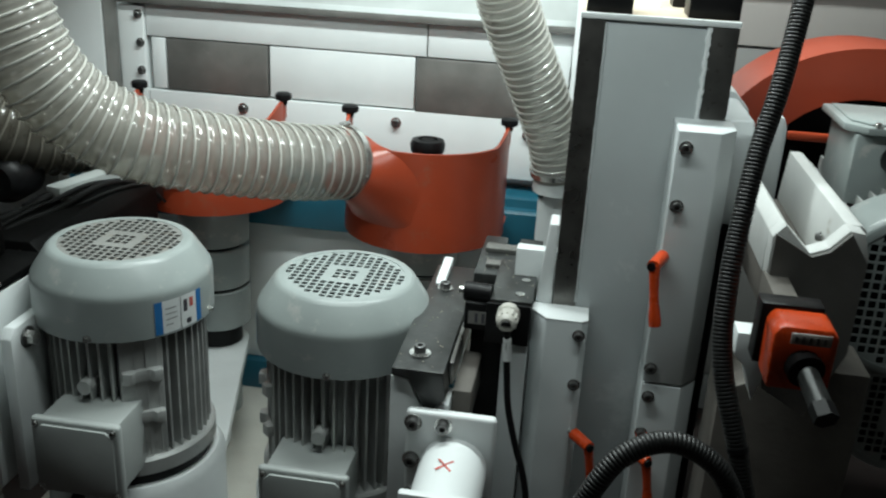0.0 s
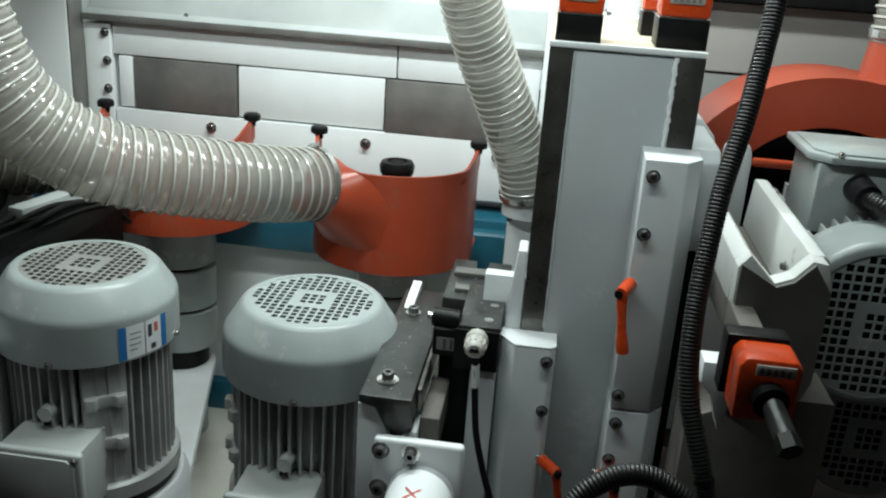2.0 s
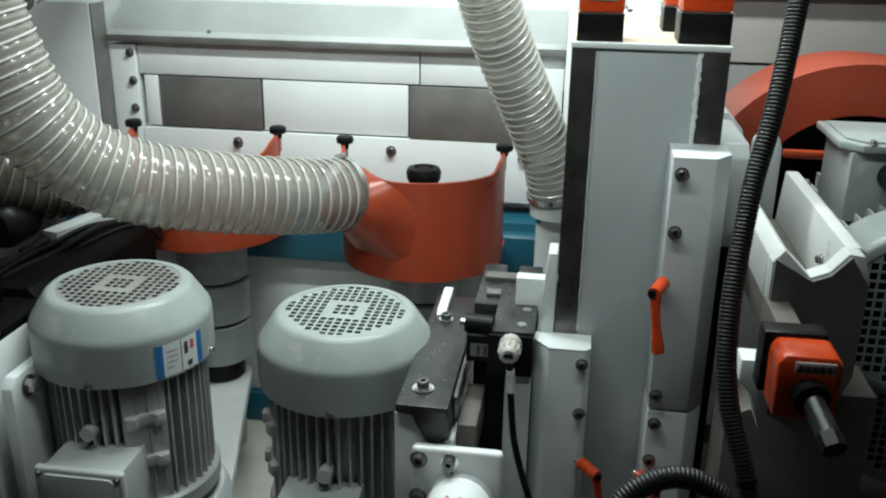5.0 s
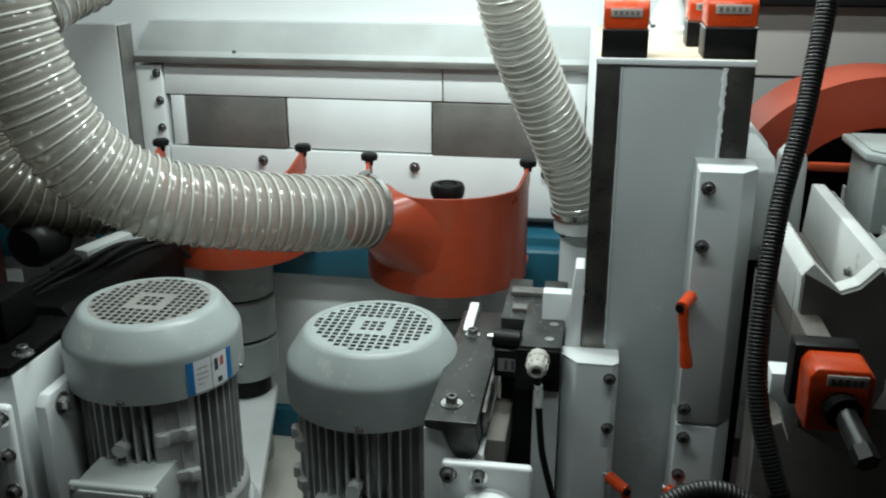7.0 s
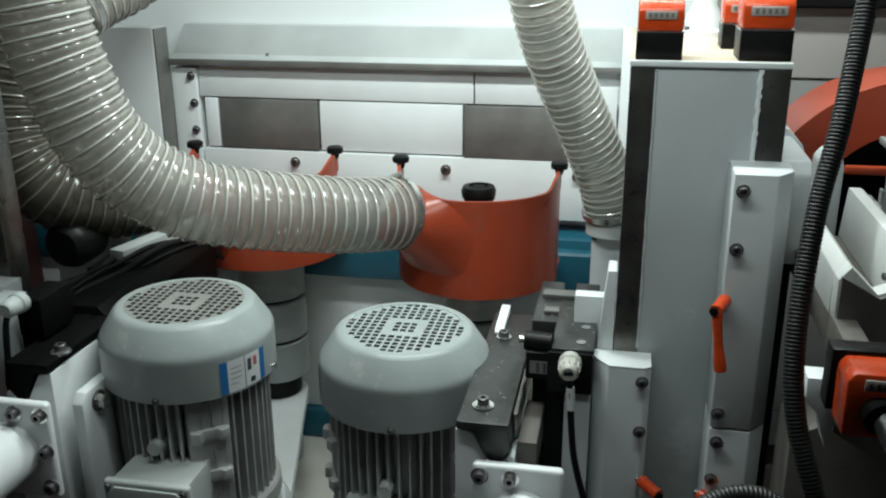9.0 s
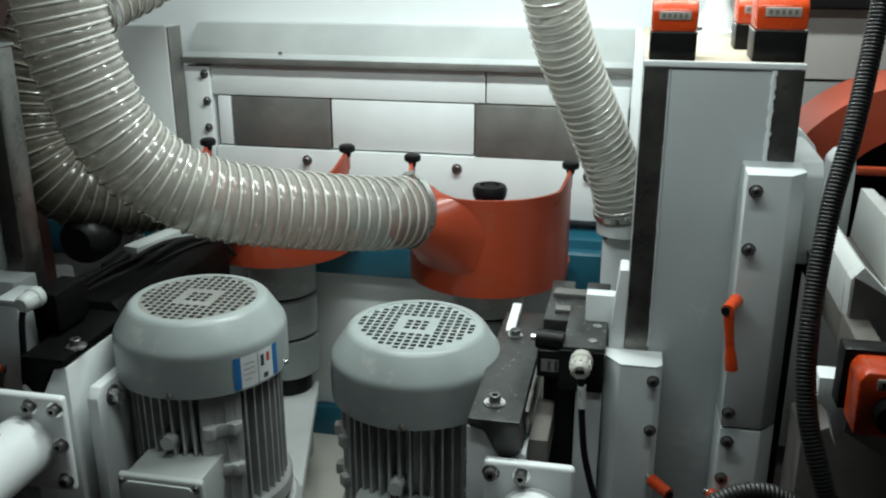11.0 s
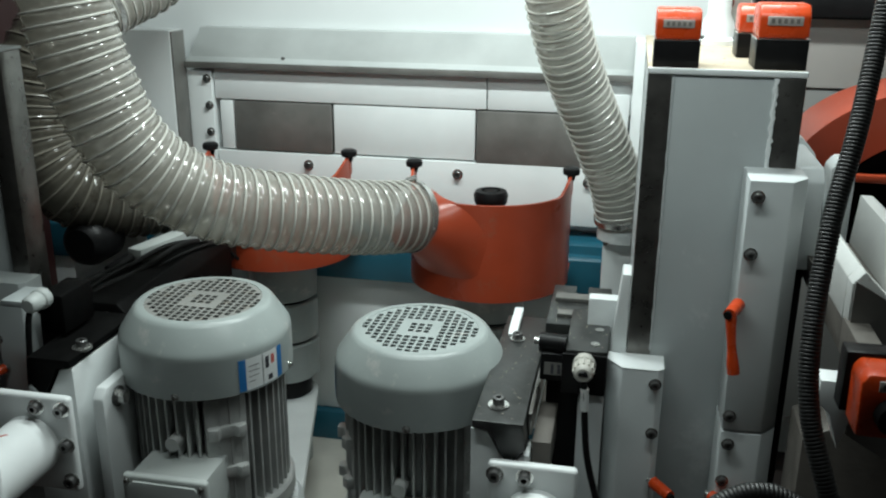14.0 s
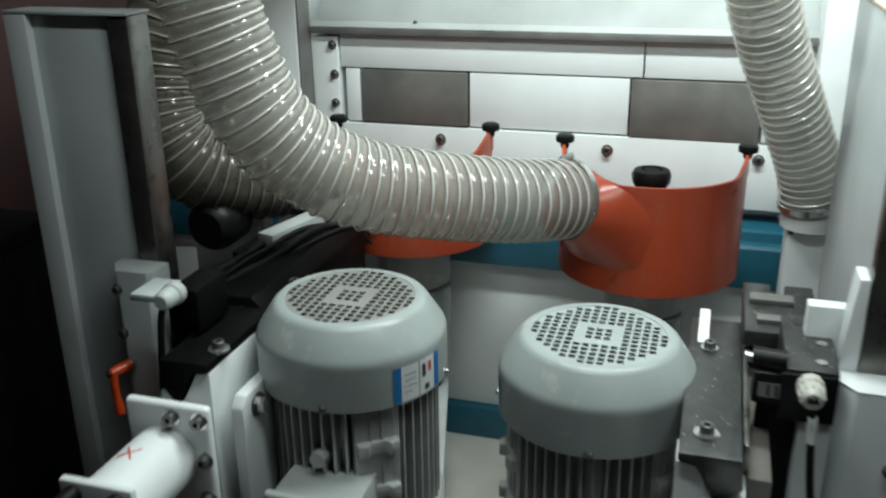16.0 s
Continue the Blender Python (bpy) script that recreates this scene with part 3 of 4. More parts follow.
pipe = thing("duct_pipe", "pale grey square duct that carries the slim hose", "duct", (0.079, 1.69, 0.436))
part("duct", box(B(), -0.033, 0.04, -0.03, 0.04, 0.0, 0.640, 0.003), WHITE_CAST, pipe)
part("spigot", cyl(B(), (0, -0.01, 0.63), (0, -0.01, 0.70), 0.046), WHITE_CAST, pipe)
screw(pipe, (0.079 - 0.028, 1.658, 1.06), s=0.5)


# ---- slide columns ----
def lever(parent, p, drop, name="clamping_lever", turn=0):
    """Orange clamping lever that hangs down; p is the pivot, in the frame of the parent."""
    p = Vector(p)
    ob = part(name, cyl(B(), p + Vector((0.010, 0.026, 0.002)), p + Vector((-0.003, -0.006, 0)), 0.0085, 0.0078), ORANGE_P, parent, "orange plastic clamping lever")
    arm = spline([p + Vector((-0.001, -0.002, 0.002)), p + Vector((0.0005, -0.005, -0.016)), p + Vector((0.004, -0.008, -drop * 0.6)), p + Vector((0.0075, -0.010, -drop * 0.9)), p + Vector((0.0085, -0.0105, -drop))], 6)
    part("arm", sweep(B(), arm, lambda i: (0.0072 - 0.0016 * min(1, i / 9)) if i < 12 else 0.0056 + 0.0020 * math.sin(min(1.0, (i - 12) / 8) * math.pi * 0.6), 14), ORANGE_P, ob)
    part("stud", cyl(B(), p + Vector((0.010, 0.026, 0.002)), p + Vector((0.012, 0.034, 0.002)), 0.0045), ZINC, ob)
    part("cap", cyl(B(), p + Vector((-0.0035, -0.005, 0)), p + Vector((-0.0058, -0.0092, 0)), 0.0052), BLACK, ob)
    if turn:
        spin = Matrix.Translation(p + Vector((0.006, 0.022, 0))) @ Matrix.Rotation(radians(turn), 4, "Z") @ Matrix.Translation(-p - Vector((0.006, 0.022, 0)))
        for o in [ob] + list(ob.children):
            o.data.transform(spin)
    return ob


def gib(parent, x0, x1, y0, y1, z0, z1, side, name="gib"):
    """Clamping bar with a chamfered outer edge."""
    c = 0.02
    pts = [(x0, y1), (x0, y0), (x1 - c, y0), (x1, y0 + c * 1.3), (x1, y1)] if side > 0 else [(x0, y1), (x0, y0 + c * 1.3), (x0 + c, y0), (x1 - 0.008, y0), (x1, y0 + 0.008), (x1, y1)]
    return part(name, prism(B(), pts, "z", z0, z1, 0.002), COLUMN_LIGHT, parent, "pale grey painted clamping bar")


COLUMN_LIGHT = mat("gib_paint", (0.60, 0.635, 0.64), 0.42, 0, 0.05, 10, 0.15, (0.45, 0.46, 0.46), 0.69, 80)

col = thing("slide_column", "grey painted slide column with dark steel guide strips", "machine column", (0, 0, 0), group="slide columns")
part("body", box(B(), 0.0985, 0.283, 1.1478, 1.60, 0.436, 1.449, 0.002), COLUMN, col, "smooth grey painted column body")
part("guide_strip", box(B(), 0.097, 0.128, 1.146, 1.170, 0.50, 1.4485, 0.001), STEEL, col, "dark ground steel guide strip")
part("guide_strip", box(B(), 0.252, 0.285, 1.146, 1.170, 0.50, 1.4485, 0.001), STEEL, col, "dark ground steel guide strip")
bm = B()
random.seed(4)
prev = None
for k in range(60):
    z = 1.4485 - k * 0.0020
    w = noise.noise((k * 0.21, 0.0, 4.0))
    l, r = 0.2475 - 0.0020 * w - random.uniform(0, 0.0006), 0.2530 + 0.0022 * noise.noise((k * 0.35, 7.0, 1.0)) + random.uniform(0, 0.0006)
    row = [bm.verts.new(q) for q in ((l, 1.1482, z), (l + 0.001, 1.1452, z), ((l + r) / 2, 1.1444, z), (r - 0.001, 1.1448, z), (r, 1.1465, z))]
    if prev:
        for i in range(4):
            bm.faces.new((prev[i], prev[i + 1], row[i + 1], row[i]))
    prev = row
part("sealant_bead", bm, WHITE, col, "ragged white paint bead")
bm = B()
prev = None
for k in range(80):
    z = 1.446 - k * 0.0047
    l, r = 0.1262 + 0.0010 * noise.noise((k * 0.3, 2.0, 9.0)), 0.1296 + 0.0012 * noise.noise((k * 0.4, 5.0, 3.0))
    row = [bm.verts.new(q) for q in ((l, 1.1465, z), (l + 0.0006, 1.1454, z), (r - 0.0006, 1.1462, z), (r, 1.1480, z))]
    if prev:
        for i in range(3):
            bm.faces.new((prev[i], prev[i + 1], row[i + 1], row[i]))
    prev = row
part("paint_edge", bm, COLUMN_LIGHT, col, "pale paint edge along the guide strip")
part("top_plate", box(B(), 0.0965, 0.2855, 1.1475, 1.61, 1.449, 1.455, 0.001), CREAM, col, "dusty cream top plate")
part("edge_lip", box(B(), 0.0960, 0.2860, 1.1452, 1.152, 1.4495, 1.4568, 0.001), WHITE, col)
g = gib(col, 0.223, 0.293, 1.072, 1.146, 1.0055, 1.338, 1)
for p in ((0.234, 1.072, 1.318), (0.233, 1.072, 1.246), (0.231, 1.072, 1.026)):
    s = screw(g, p, s=0.80)
lever(g, (0.215, 1.040, 1.180), 0.074)
g = gib(col, 0.223, 0.293, 1.072, 1.146, 0.55, 1.0025, 1)
for p in ((0.233, 1.072, 0.985), (0.231, 1.072, 0.93)):
    screw(g, p, s=0.80)
lever(g, (0.215, 1.04, 0.905), 0.074, turn=62)
g = gib(col, 0.072, 0.147, 1.097, 1.146, 0.50, 1.066, -1)
for p in ((0.136, 1.097, 1.048), (0.137, 1.097, 0.975)):
    screw(g, p, s=0.80)
lever(g, (0.140, 1.062, 0.902), 0.074, turn=62)
# white skin on the bar's top paints the light from above
part("gib_top", prism(B(), [(0.0722, 1.146), (0.0722, 1.1225), (0.092, 1.0972), (0.139, 1.0972), (0.1468, 1.105), (0.1468, 1.146)], "z", 1.0662, 1.0680), WHITE, col)
part("stop_bar", prism(B(), [(0.074, 1.066), (0.096, 1.066), (0.096, 1.182), (0.084, 1.182)], "y", 1.146, 1.19, 0.002), WHITE, col, "white stop bar beside the guide strip")
part("back_cover", box(B(), 0.040, 0.097, 1.192, 1.215, 0.50, 1.126, 0.002), WHITE_CAST, col)
part("side_cover", box(B(), 0.036, 0.0705, 1.098, 1.19, 0.436, 1.035, 0.002), COLUMN_LIGHT, col)
part("rear_cover", prism(B(), [(1.16, 1.20), (1.16, 1.318), (1.175, 1.335), (1.42, 1.335), (1.42, 1.20)], "x", 0.288, 0.326, 0.004), COLUMN_LIGHT, col)
# black block added where the gap behind the bars is only in shade
part("rear_web", box(B(), 0.288, 0.318, 1.18, 1.50, 0.436, 1.199, 0.003), BLACK, col, "black block for the shaded gap behind the clamping bars")

lcol = thing("slide_column", "grey slide column in shade with a dark guide strip", "machine column", (0, 0, 0), group="slide columns")
part("body", box(B(), -1.063, -0.876, 1.222, 1.25, 0.427, 1.441, 0.002), COLUMN, lcol)
part("edge_strip", box(B(), -1.066, -1.030, 1.208, 1.230, 0.427, 1.4405, 0.001), COLUMN_LIGHT, lcol)
part("guide_strip", box(B(), -0.898, -0.866, 1.212, 1.262, 0.45, 1.4405, 0.001), STEEL, lcol, "dark ground steel guide strip")
part("top_plate", box(B(), -1.068, -0.864, 1.208, 1.265, 1.4415, 1.446, 0.001), COLUMN, lcol)
g = gib(lcol, -0.925, -0.846, 1.162, 1.211, 0.50, 1.085, -1)
# column grey instead of the pale paint: dimness on this side put into colour
g.data.materials[0] = COLUMN
for p in ((-0.905, 1.162, 1.055), (-0.905, 1.162, 0.985)):
    screw(g, p, s=0.80)
lever(g, (-0.905, 1.127, 0.935), 0.062)


# ---- position counters ----
def counter(at, s=1.0):
    co = thing("position_counter", "orange position counter on a black block", "position indicator", at, group="position counters")
    part("mount", box(B(), -0.028, 0.028, 0.0, 0.058, 0.0, 0.033, 0.0015), BLACK, co, "black mounting block")
    part("band", box(B(), -0.0285, 0.0285, -0.0008, 0.0588, 0.033, 0.0345), ZINC, co)
    hd = part("housing", prism(B(), [(0.0, 0.0345), (0.0, 0.060), (0.012, 0.072), (0.050, 0.072), (0.058, 0.064), (0.058, 0.0345)], "x", -0.0275, 0.0275, 0.004), ORANGE_P, co, "orange plastic housing")
    wn = part("window", box(B(), -0.019, 0.019, -0.0015, 0.004, 0.049, 0.059, 0.001), WINDOW, hd, "framed number window")
    for k in range(5):
        part("digit_bar", box(B(), -0.015 + k * 0.0066, -0.0115 + k * 0.0066, -0.0022, 0.0, 0.0515, 0.0565), DIGIT, wn)
    co.matrix_world = Matrix.Translation(at) @ Matrix.Diagonal((s, s, s, 1))
    return co


counter((0.130, 1.164, 1.455))
counter((0.256, 1.172, 1.455), 1.10)
counter((0.243, 1.30, 1.455), 0.98)
post = thing("column_post", "white flanged post on the dusty column top", "post", (0.205, 1.50, 1.455))
part("flange", lathe(B(), [(0.0001, 0.0), (0.045, 0.0), (0.045, 0.008), (0.028, 0.010), (0.026, 0.03), (0.018, 0.045), (0.018, 0.3), (0.0001, 0.3)], 32), WHITE, post)
for k in range(4):
    a = radians(45 + 90 * k)
    screw(post, (0.205 + 0.036 * math.cos(a), 1.50 + 0.036 * math.sin(a), 1.463), (0, 0, 1), 0.6)


cb = thing("clamp_block", "grey steel block with dark screws on the column top", "machine block", (0.225, 1.57, 1.455))
part("block", box(B(), -0.022, 0.03, -0.03, 0.03, 0.0, 0.12, 0.003), RAIL, cb)
for k in (0.06, 0.095):
    screw(cb, (0.222, 1.54, 1.455 + k), s=0.8)


# ---- slide, rod-end plate and cylinder beside each vertical motor ----
def carriage(ox, oy, oz, flip, label, shift=0.0, reach=0.30, py=0.030, pz=-0.016, vx=0.0):
    """Dark dovetail slide on a white V block, with a bolted plate and a round white strut housing. Drawn for the unit at the pale motor; flip mirrors it."""
    ca = thing("carriage", label, "machine slide", (ox, oy, oz), group="spindle carriages")
    f = -1 if flip else 1

    def X(a, b):
        return (a, b) if f > 0 else (-b, -a)
    # flipped slide goes near black, its colour carries the shade over there
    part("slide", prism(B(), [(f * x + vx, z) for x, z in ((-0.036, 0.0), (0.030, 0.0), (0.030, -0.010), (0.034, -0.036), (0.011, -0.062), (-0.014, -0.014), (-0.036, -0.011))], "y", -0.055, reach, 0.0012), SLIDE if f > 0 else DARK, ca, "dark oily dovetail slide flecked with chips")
    bl = -0.038 if f > 0 else -0.036
    body = ((bl, -0.30), (bl, -0.014), (-0.016, -0.018), (0.010, -0.067), (0.030, -0.046), (0.038, -0.048), (0.038, -0.30))
    part("v_block", prism(B(), [(f * x + vx, z) for x, z in body], "y", -0.05, -0.005 if f > 0 else 0.16, 0.0015), WHITE_CAST, ca, "white cast V block")
    part("rail", box(B(), *X(0.039, 0.064), -0.03, 0.40, -0.085, -0.036, 0.002), IRON, ca, "brownish steel rail with chips")
    part("rail", box(B(), *X(0.032, 0.038), -0.02, 0.36, -0.034, -0.002, 0.0015), STEEL, ca)
    if f > 0:
        part("fin_plate", prism(B(), [(0.215, 0.0005), (0.215, 0.004), (0.228, 0.010), (0.30, 0.015), (0.30, 0.0005)], "x", *X(-0.026, -0.012), 0.001), WHITE, ca, "white lug on the slide")
    wa = part("washer", cyl(B(), (f * -0.008, -0.012, 0.0), (f * -0.008, -0.012, 0.003), 0.014), ZINC, ca, "bright steel washer")
    s = new("bolt", SCREW)
    s.parent = ca
    s.matrix_basis = Matrix.Translation((f * -0.008, -0.012, 0.003)) @ Matrix.Scale(1.1, 4)
    s = new("bolt", SCREW)
    s.parent = ca
    s.matrix_basis = Matrix.Translation((f * -0.010, 0.205, 0.001)) @ Matrix.Scale(1.1, 4)
    x0, x1 = X(-0.012 + shift, 0.102 + shift)
    part("end_plate", box(B(), x0, x1, -0.105 + py, -0.090 + py, -0.175 + pz, -0.030 + pz, 0.006, 3), WHITE, ca, "white enamelled end plate")
    for sx in (-0.002, 0.036):
        for sz in (-0.046,):
            s = new("bolt", SCREW)
            s.parent = ca
            s.matrix_basis = Matrix.Translation((f * (sx + shift), -0.105 + py, sz + pz)) @ Vector((0, -1, 0)).to_track_quat("Z", "Y").to_matrix().to_4x4() @ Matrix.Scale(1.1, 4)
    for sx, sz in ((-0.003, -0.1), (-0.003, -0.155), (0.092, -0.155)):
        s = new("bolt", SCREW)
        s.parent = ca
        s.matrix_basis = Matrix.Translation((f * (sx + shift), -0.105 + py, sz + pz)) @ Vector((0, -1, 0)).to_track_quat("Z", "Y").to_matrix().to_4x4() @ Matrix.Scale(1.1, 4)
    cx = f * (0.052 + shift)
    part("strut_tube", lathe(B(), [(0.043, 0.0), (0.043, 0.115), (0.047, 0.117), (0.047, 0.125), (0.0001, 0.125)], 40, Matrix.Translation((cx, -0.104 + py, -0.105 + pz)) @ Matrix.Rotation(math.pi / 2, 4, "X")), WHITE, ca, "white painted round housing")
    part("square_flange", box(B(), cx - 0.047, cx + 0.047, -0.236 + py, -0.224 + py, -0.155 + pz, -0.058 + pz, 0.004), WHITE, ca)
    dr = part("drive", box(B(), cx - 0.040, cx + 0.040, -0.55 + py, -0.236 + py, -0.150 + pz, -0.080 + pz, 0.010, 3), BLACK, ca, "black ribbed cylinder body")
    for e in (-0.028, 0.028):
        part("tie_rod", cyl(B(), (cx + e, -0.55 + py, -0.074 + pz), (cx + e, -0.236 + py, -0.074 + pz), 0.011, seg=16), BLACK, dr)
    # chalk strokes on the housing
    for tilt in (38, -42):
        st = part("chalk_stroke", box(B(), -0.0012, 0.0012, -0.014, 0.014, 0.0, 0.0006), RED_INK, ca)
        st.matrix_basis = Matrix.Translation((cx - 0.004, -0.165 + py, -0.105 + pz + 0.0428)) @ Matrix.Rotation(radians(tilt), 4, "Z")
    if f < 0:
        part("side_lug", prism(B(), [(-0.048, -0.30), (-0.048, -0.060), (-0.036, -0.046), (0.050, -0.046), (0.050, -0.30)], "x", 0.038, 0.055, 0.002), WHITE_CAST, ca)
        wn = part("lug_washer", cyl(B(), (0.055, -0.012, -0.070), (0.0575, -0.012, -0.070), 0.0155, seg=20), BOLT, ca)
        part("lug_nut", cyl(B(), (0.0575, -0.012, -0.070), (0.069, -0.012, -0.070), 0.0105, seg=6), ZINC, wn, "bright hexagon nut")
    return ca


carriage(-0.056, 1.046, 1.026, False, "dark dovetail slide with a white bolted end plate")
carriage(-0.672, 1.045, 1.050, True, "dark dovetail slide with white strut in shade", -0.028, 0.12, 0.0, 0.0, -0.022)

# sensor block beside the pale motor's slide
sb = thing("sensor", "pale cable gland sensor on a black block", "sensor", (0.042, 1.088, 1.07))
part("block", box(B(), -0.026, 0.030, 0.012, 0.16, -0.040, 0.016, 0.002), SLIDE, sb, "dark oily steel block")
part("bracket", box(B(), -0.060, -0.0155, 0.014, 0.05, -0.034, 0.006, 0.003), BLACK, sb)
part("front_plate", box(B(), -0.030, 0.029, 0.006, 0.0115, -0.046, 0.012, 0.001), BLACK, sb, "black sensor plate")
part("connector", cyl(B(), (-0.062, 0.034, 0.014), (-0.026, 0.030, 0.014), 0.0135), BLACK, sb, "black round connector")
part("connector_tip", cyl(B(), (-0.070, 0.035, 0.014), (-0.062, 0.034, 0.014), 0.006), ZINC, sb)
tg = part("tag", box(B(), -0.054, -0.024, 0.0125, 0.0138, -0.024, -0.006), PLATE, sb, "grey marking tag")
part("tag_bar", box(B(), -0.045, -0.041, 0.0120, 0.0124, -0.022, -0.008), INK, tg)
part("tag_bar", box(B(), -0.036, -0.032, 0.0120, 0.0124, -0.022, -0.008), INK, tg)
part("gland", lathe(B(), [(0.0001, 0.026), (0.009, 0.026), (0.0125, 0.022), (0.0135, 0.012), (0.0135, 0.002), (0.0155, 0.0), (0.0155, -0.012), (0.0001, -0.012)], 12, Matrix.Translation((0.0, -0.004, 0.0)) @ Matrix.Rotation(math.pi / 2, 4, "X")), GLAND, sb, "pale plastic cable gland")
for k in range(12):
    a = 2 * math.pi * k / 12
    part("gland_rib", cyl(B(), (0.0133 * math.cos(a), -0.006, 0.0133 * math.sin(a)), (0.0128 * math.cos(a), -0.022, 0.0128 * math.sin(a)), 0.0016, seg=6), GLAND, sb)
part("gland_mouth", cyl(B(), (0, -0.028, 0), (0, -0.0305, -0.001), 0.0065), BLACK, sb)
part("sleeve", cyl(B(), (0.003, -0.026, -0.02), (0.005, -0.026, -0.052), 0.0055), STICKER, sb, "printed cable sleeve")
part("cable", sweep(B(), spline([(0.0, -0.022, -0.004), (0.003, -0.027, -0.025), (0.006, -0.026, -0.07), (0.012, -0.03, -0.12), (0.025, -0.035, -0.17), (0.045, -0.05, -0.23), (0.06, -0.06, -0.35)], 8), 0.0045, 10), BLACK, sb, "thin black cable")


for dy, dx in ((0.035, 0.012), (0.085, 0.016)):
    part("plug", cyl(B(), (dx, dy, 0.016), (dx, dy, 0.0175), 0.0065, seg=16), ZINC, sb)
cp = thing("clamp_plate", "oily steel clamp plates strewn with chips behind the sensor", "machine plate", (0.02, 1.33, 1.032))
part("plate", prism(B(), [(-0.045, -0.07), (0.05, -0.07), (0.05, 0.10), (0.012, 0.10), (0.012, 0.055), (-0.008, 0.055), (-0.008, 0.10), (-0.045, 0.10)], "z", 0.0, 0.022, 0.002), SLIDE, cp)
part("stem", box(B(), -0.03, 0.04, -0.05, 0.09, -0.596, 0.0, 0.003), DARK, cp)
part("strap", box(B(), -0.038, 0.02, 0.02, 0.045, 0.0225, 0.030, 0.001), PLATE, cp)
part("strap", box(B(), -0.030, 0.045, -0.045, -0.025, 0.0225, 0.029, 0.001), PLATE, cp)

# clutter beside the stickered motor
ls = thing("sensor", "pale cable gland sensor on a black block in shade", "sensor", (-0.730, 1.046, 1.115))
# gland and sheet cover in duller greys: shade on this side put into colour
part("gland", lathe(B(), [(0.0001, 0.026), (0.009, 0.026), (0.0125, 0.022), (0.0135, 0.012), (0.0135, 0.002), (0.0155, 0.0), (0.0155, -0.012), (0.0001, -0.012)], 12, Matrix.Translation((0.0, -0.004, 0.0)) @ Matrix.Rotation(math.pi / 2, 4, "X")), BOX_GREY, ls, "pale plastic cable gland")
part("block", box(B(), -0.016, 0.026, 0.012, 0.09, -0.060, 0.002, 0.006), DARK, ls, "black steel block")
part("cover", box(B(), -0.075, -0.012, 0.01, 0.07, -0.022, -0.012, 0.002), COLUMN, ls, "grey sheet cover")
part("cable", sweep(B(), spline([(0.0, -0.022, -0.004), (-0.004, -0.027, -0.025), (-0.010, -0.026, -0.07), (-0.012, -0.03, -0.12), (-0.008, -0.035, -0.20), (0.0, -0.04, -0.35)], 8), 0.0045, 10), BLACK, ls, "thin black cable")
lk = thing("slide_block", "black slide block, deepened for shade, with cables laid over it", "machine slide", (-0.735, 1.25, 1.0))
part("block", prism(B(), [(-0.10, -0.10), (-0.095, 0.03), (-0.06, 0.062), (0.045, 0.062), (0.066, 0.04), (0.066, -0.10)], "y", -0.08, 0.30, 0.004), DARK, lk, "black steel block, deepened for shade")
random.seed(11)
for k in range(6):
    o = 0.013 * k
    w = [random.uniform(-0.012, 0.012) for _ in range(8)]
    part("cable", sweep(B(), spline([(-0.085 + o, -0.09, 0.040), (-0.070 + o + w[0], -0.02, 0.058 + w[1] * 0.5), (-0.050 + o + w[2], 0.07, 0.066 + w[3]), (-0.03 + o + w[4], 0.17, 0.068 + w[5]), (-0.01 + o, 0.27, 0.050), (0.0 + o, 0.33, 0.0)], 8), (0.0045, 0.006, 0.0035)[k % 3], 10), RUBBER, lk)
part("cable_tray", box(B(), -0.10, 0.06, 0.12, 0.34, 0.0, 0.045, 0.004), BLACK, lk)
wb = thing("guide_bar", "pale grey guide bar behind the stickered motor", "machine bar", (-0.76, 1.38, 1.06))
bar = part("bar", box(B(), -0.016, 0.016, -0.02, 0.34, -0.03, 0.025, 0.002), BOX_GREY, wb)
bar.matrix_basis = Matrix.Rotation(radians(-14), 4, "Z")
wc = thing("bearing_casting", "white cast bearing plate with a black hand wheel", "casting", (-0.93, 1.565, 1.05))
part("plate", prism(B(), [(-0.10, -0.3), (-0.10, 0.12), (-0.05, 0.14), (0.05, 0.075), (0.055, -0.3)], "y", 0.0, 0.04, 0.004), WHITE_CAST, wc)
part("hand_wheel", lathe(B(), [(0.0001, 0.03), (0.030, 0.03), (0.040, 0.02), (0.046, 0.005), (0.046, -0.05), (0.0001, -0.05)], 32, Matrix.Translation((0.035, -0.14, 0.020)) @ Matrix.Rotation(math.pi / 2, 4, "X")), BLACK, wc, "black rubber-rimmed wheel")
part("axle", cyl(B(), (0.035, -0.13, 0.020), (0.0, 0.0, 0.02), 0.015), BLACK, wc)

# black sheet beside the pale motor's slide, standing in for a dark void
solid("gap_cover", box(B(), -0.010, 0.036, 1.128, 1.14, 0.436, 1.03, 0.001), BLACK, "black sheet for the dark void between slide and column", "cover")

# stand-in base and red cabinet beyond the shaded column; the dark there is their colour
rc = thing("cabinet", "dark red stand-in cabinet filling the dark beyond the shaded column", "cabinet", (-1.74, 1.58, 0.427))
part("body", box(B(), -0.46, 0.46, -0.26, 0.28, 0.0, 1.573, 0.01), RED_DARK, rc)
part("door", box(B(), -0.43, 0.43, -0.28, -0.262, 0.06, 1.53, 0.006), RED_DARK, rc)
mb = thing("machine_base", "black stand-in base filling the dark beyond the shaded column", "machine base", (-1.65, 1.018, 0.427))
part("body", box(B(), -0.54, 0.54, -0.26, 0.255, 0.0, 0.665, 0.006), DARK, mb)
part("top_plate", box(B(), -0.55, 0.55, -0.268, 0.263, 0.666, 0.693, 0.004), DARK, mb)

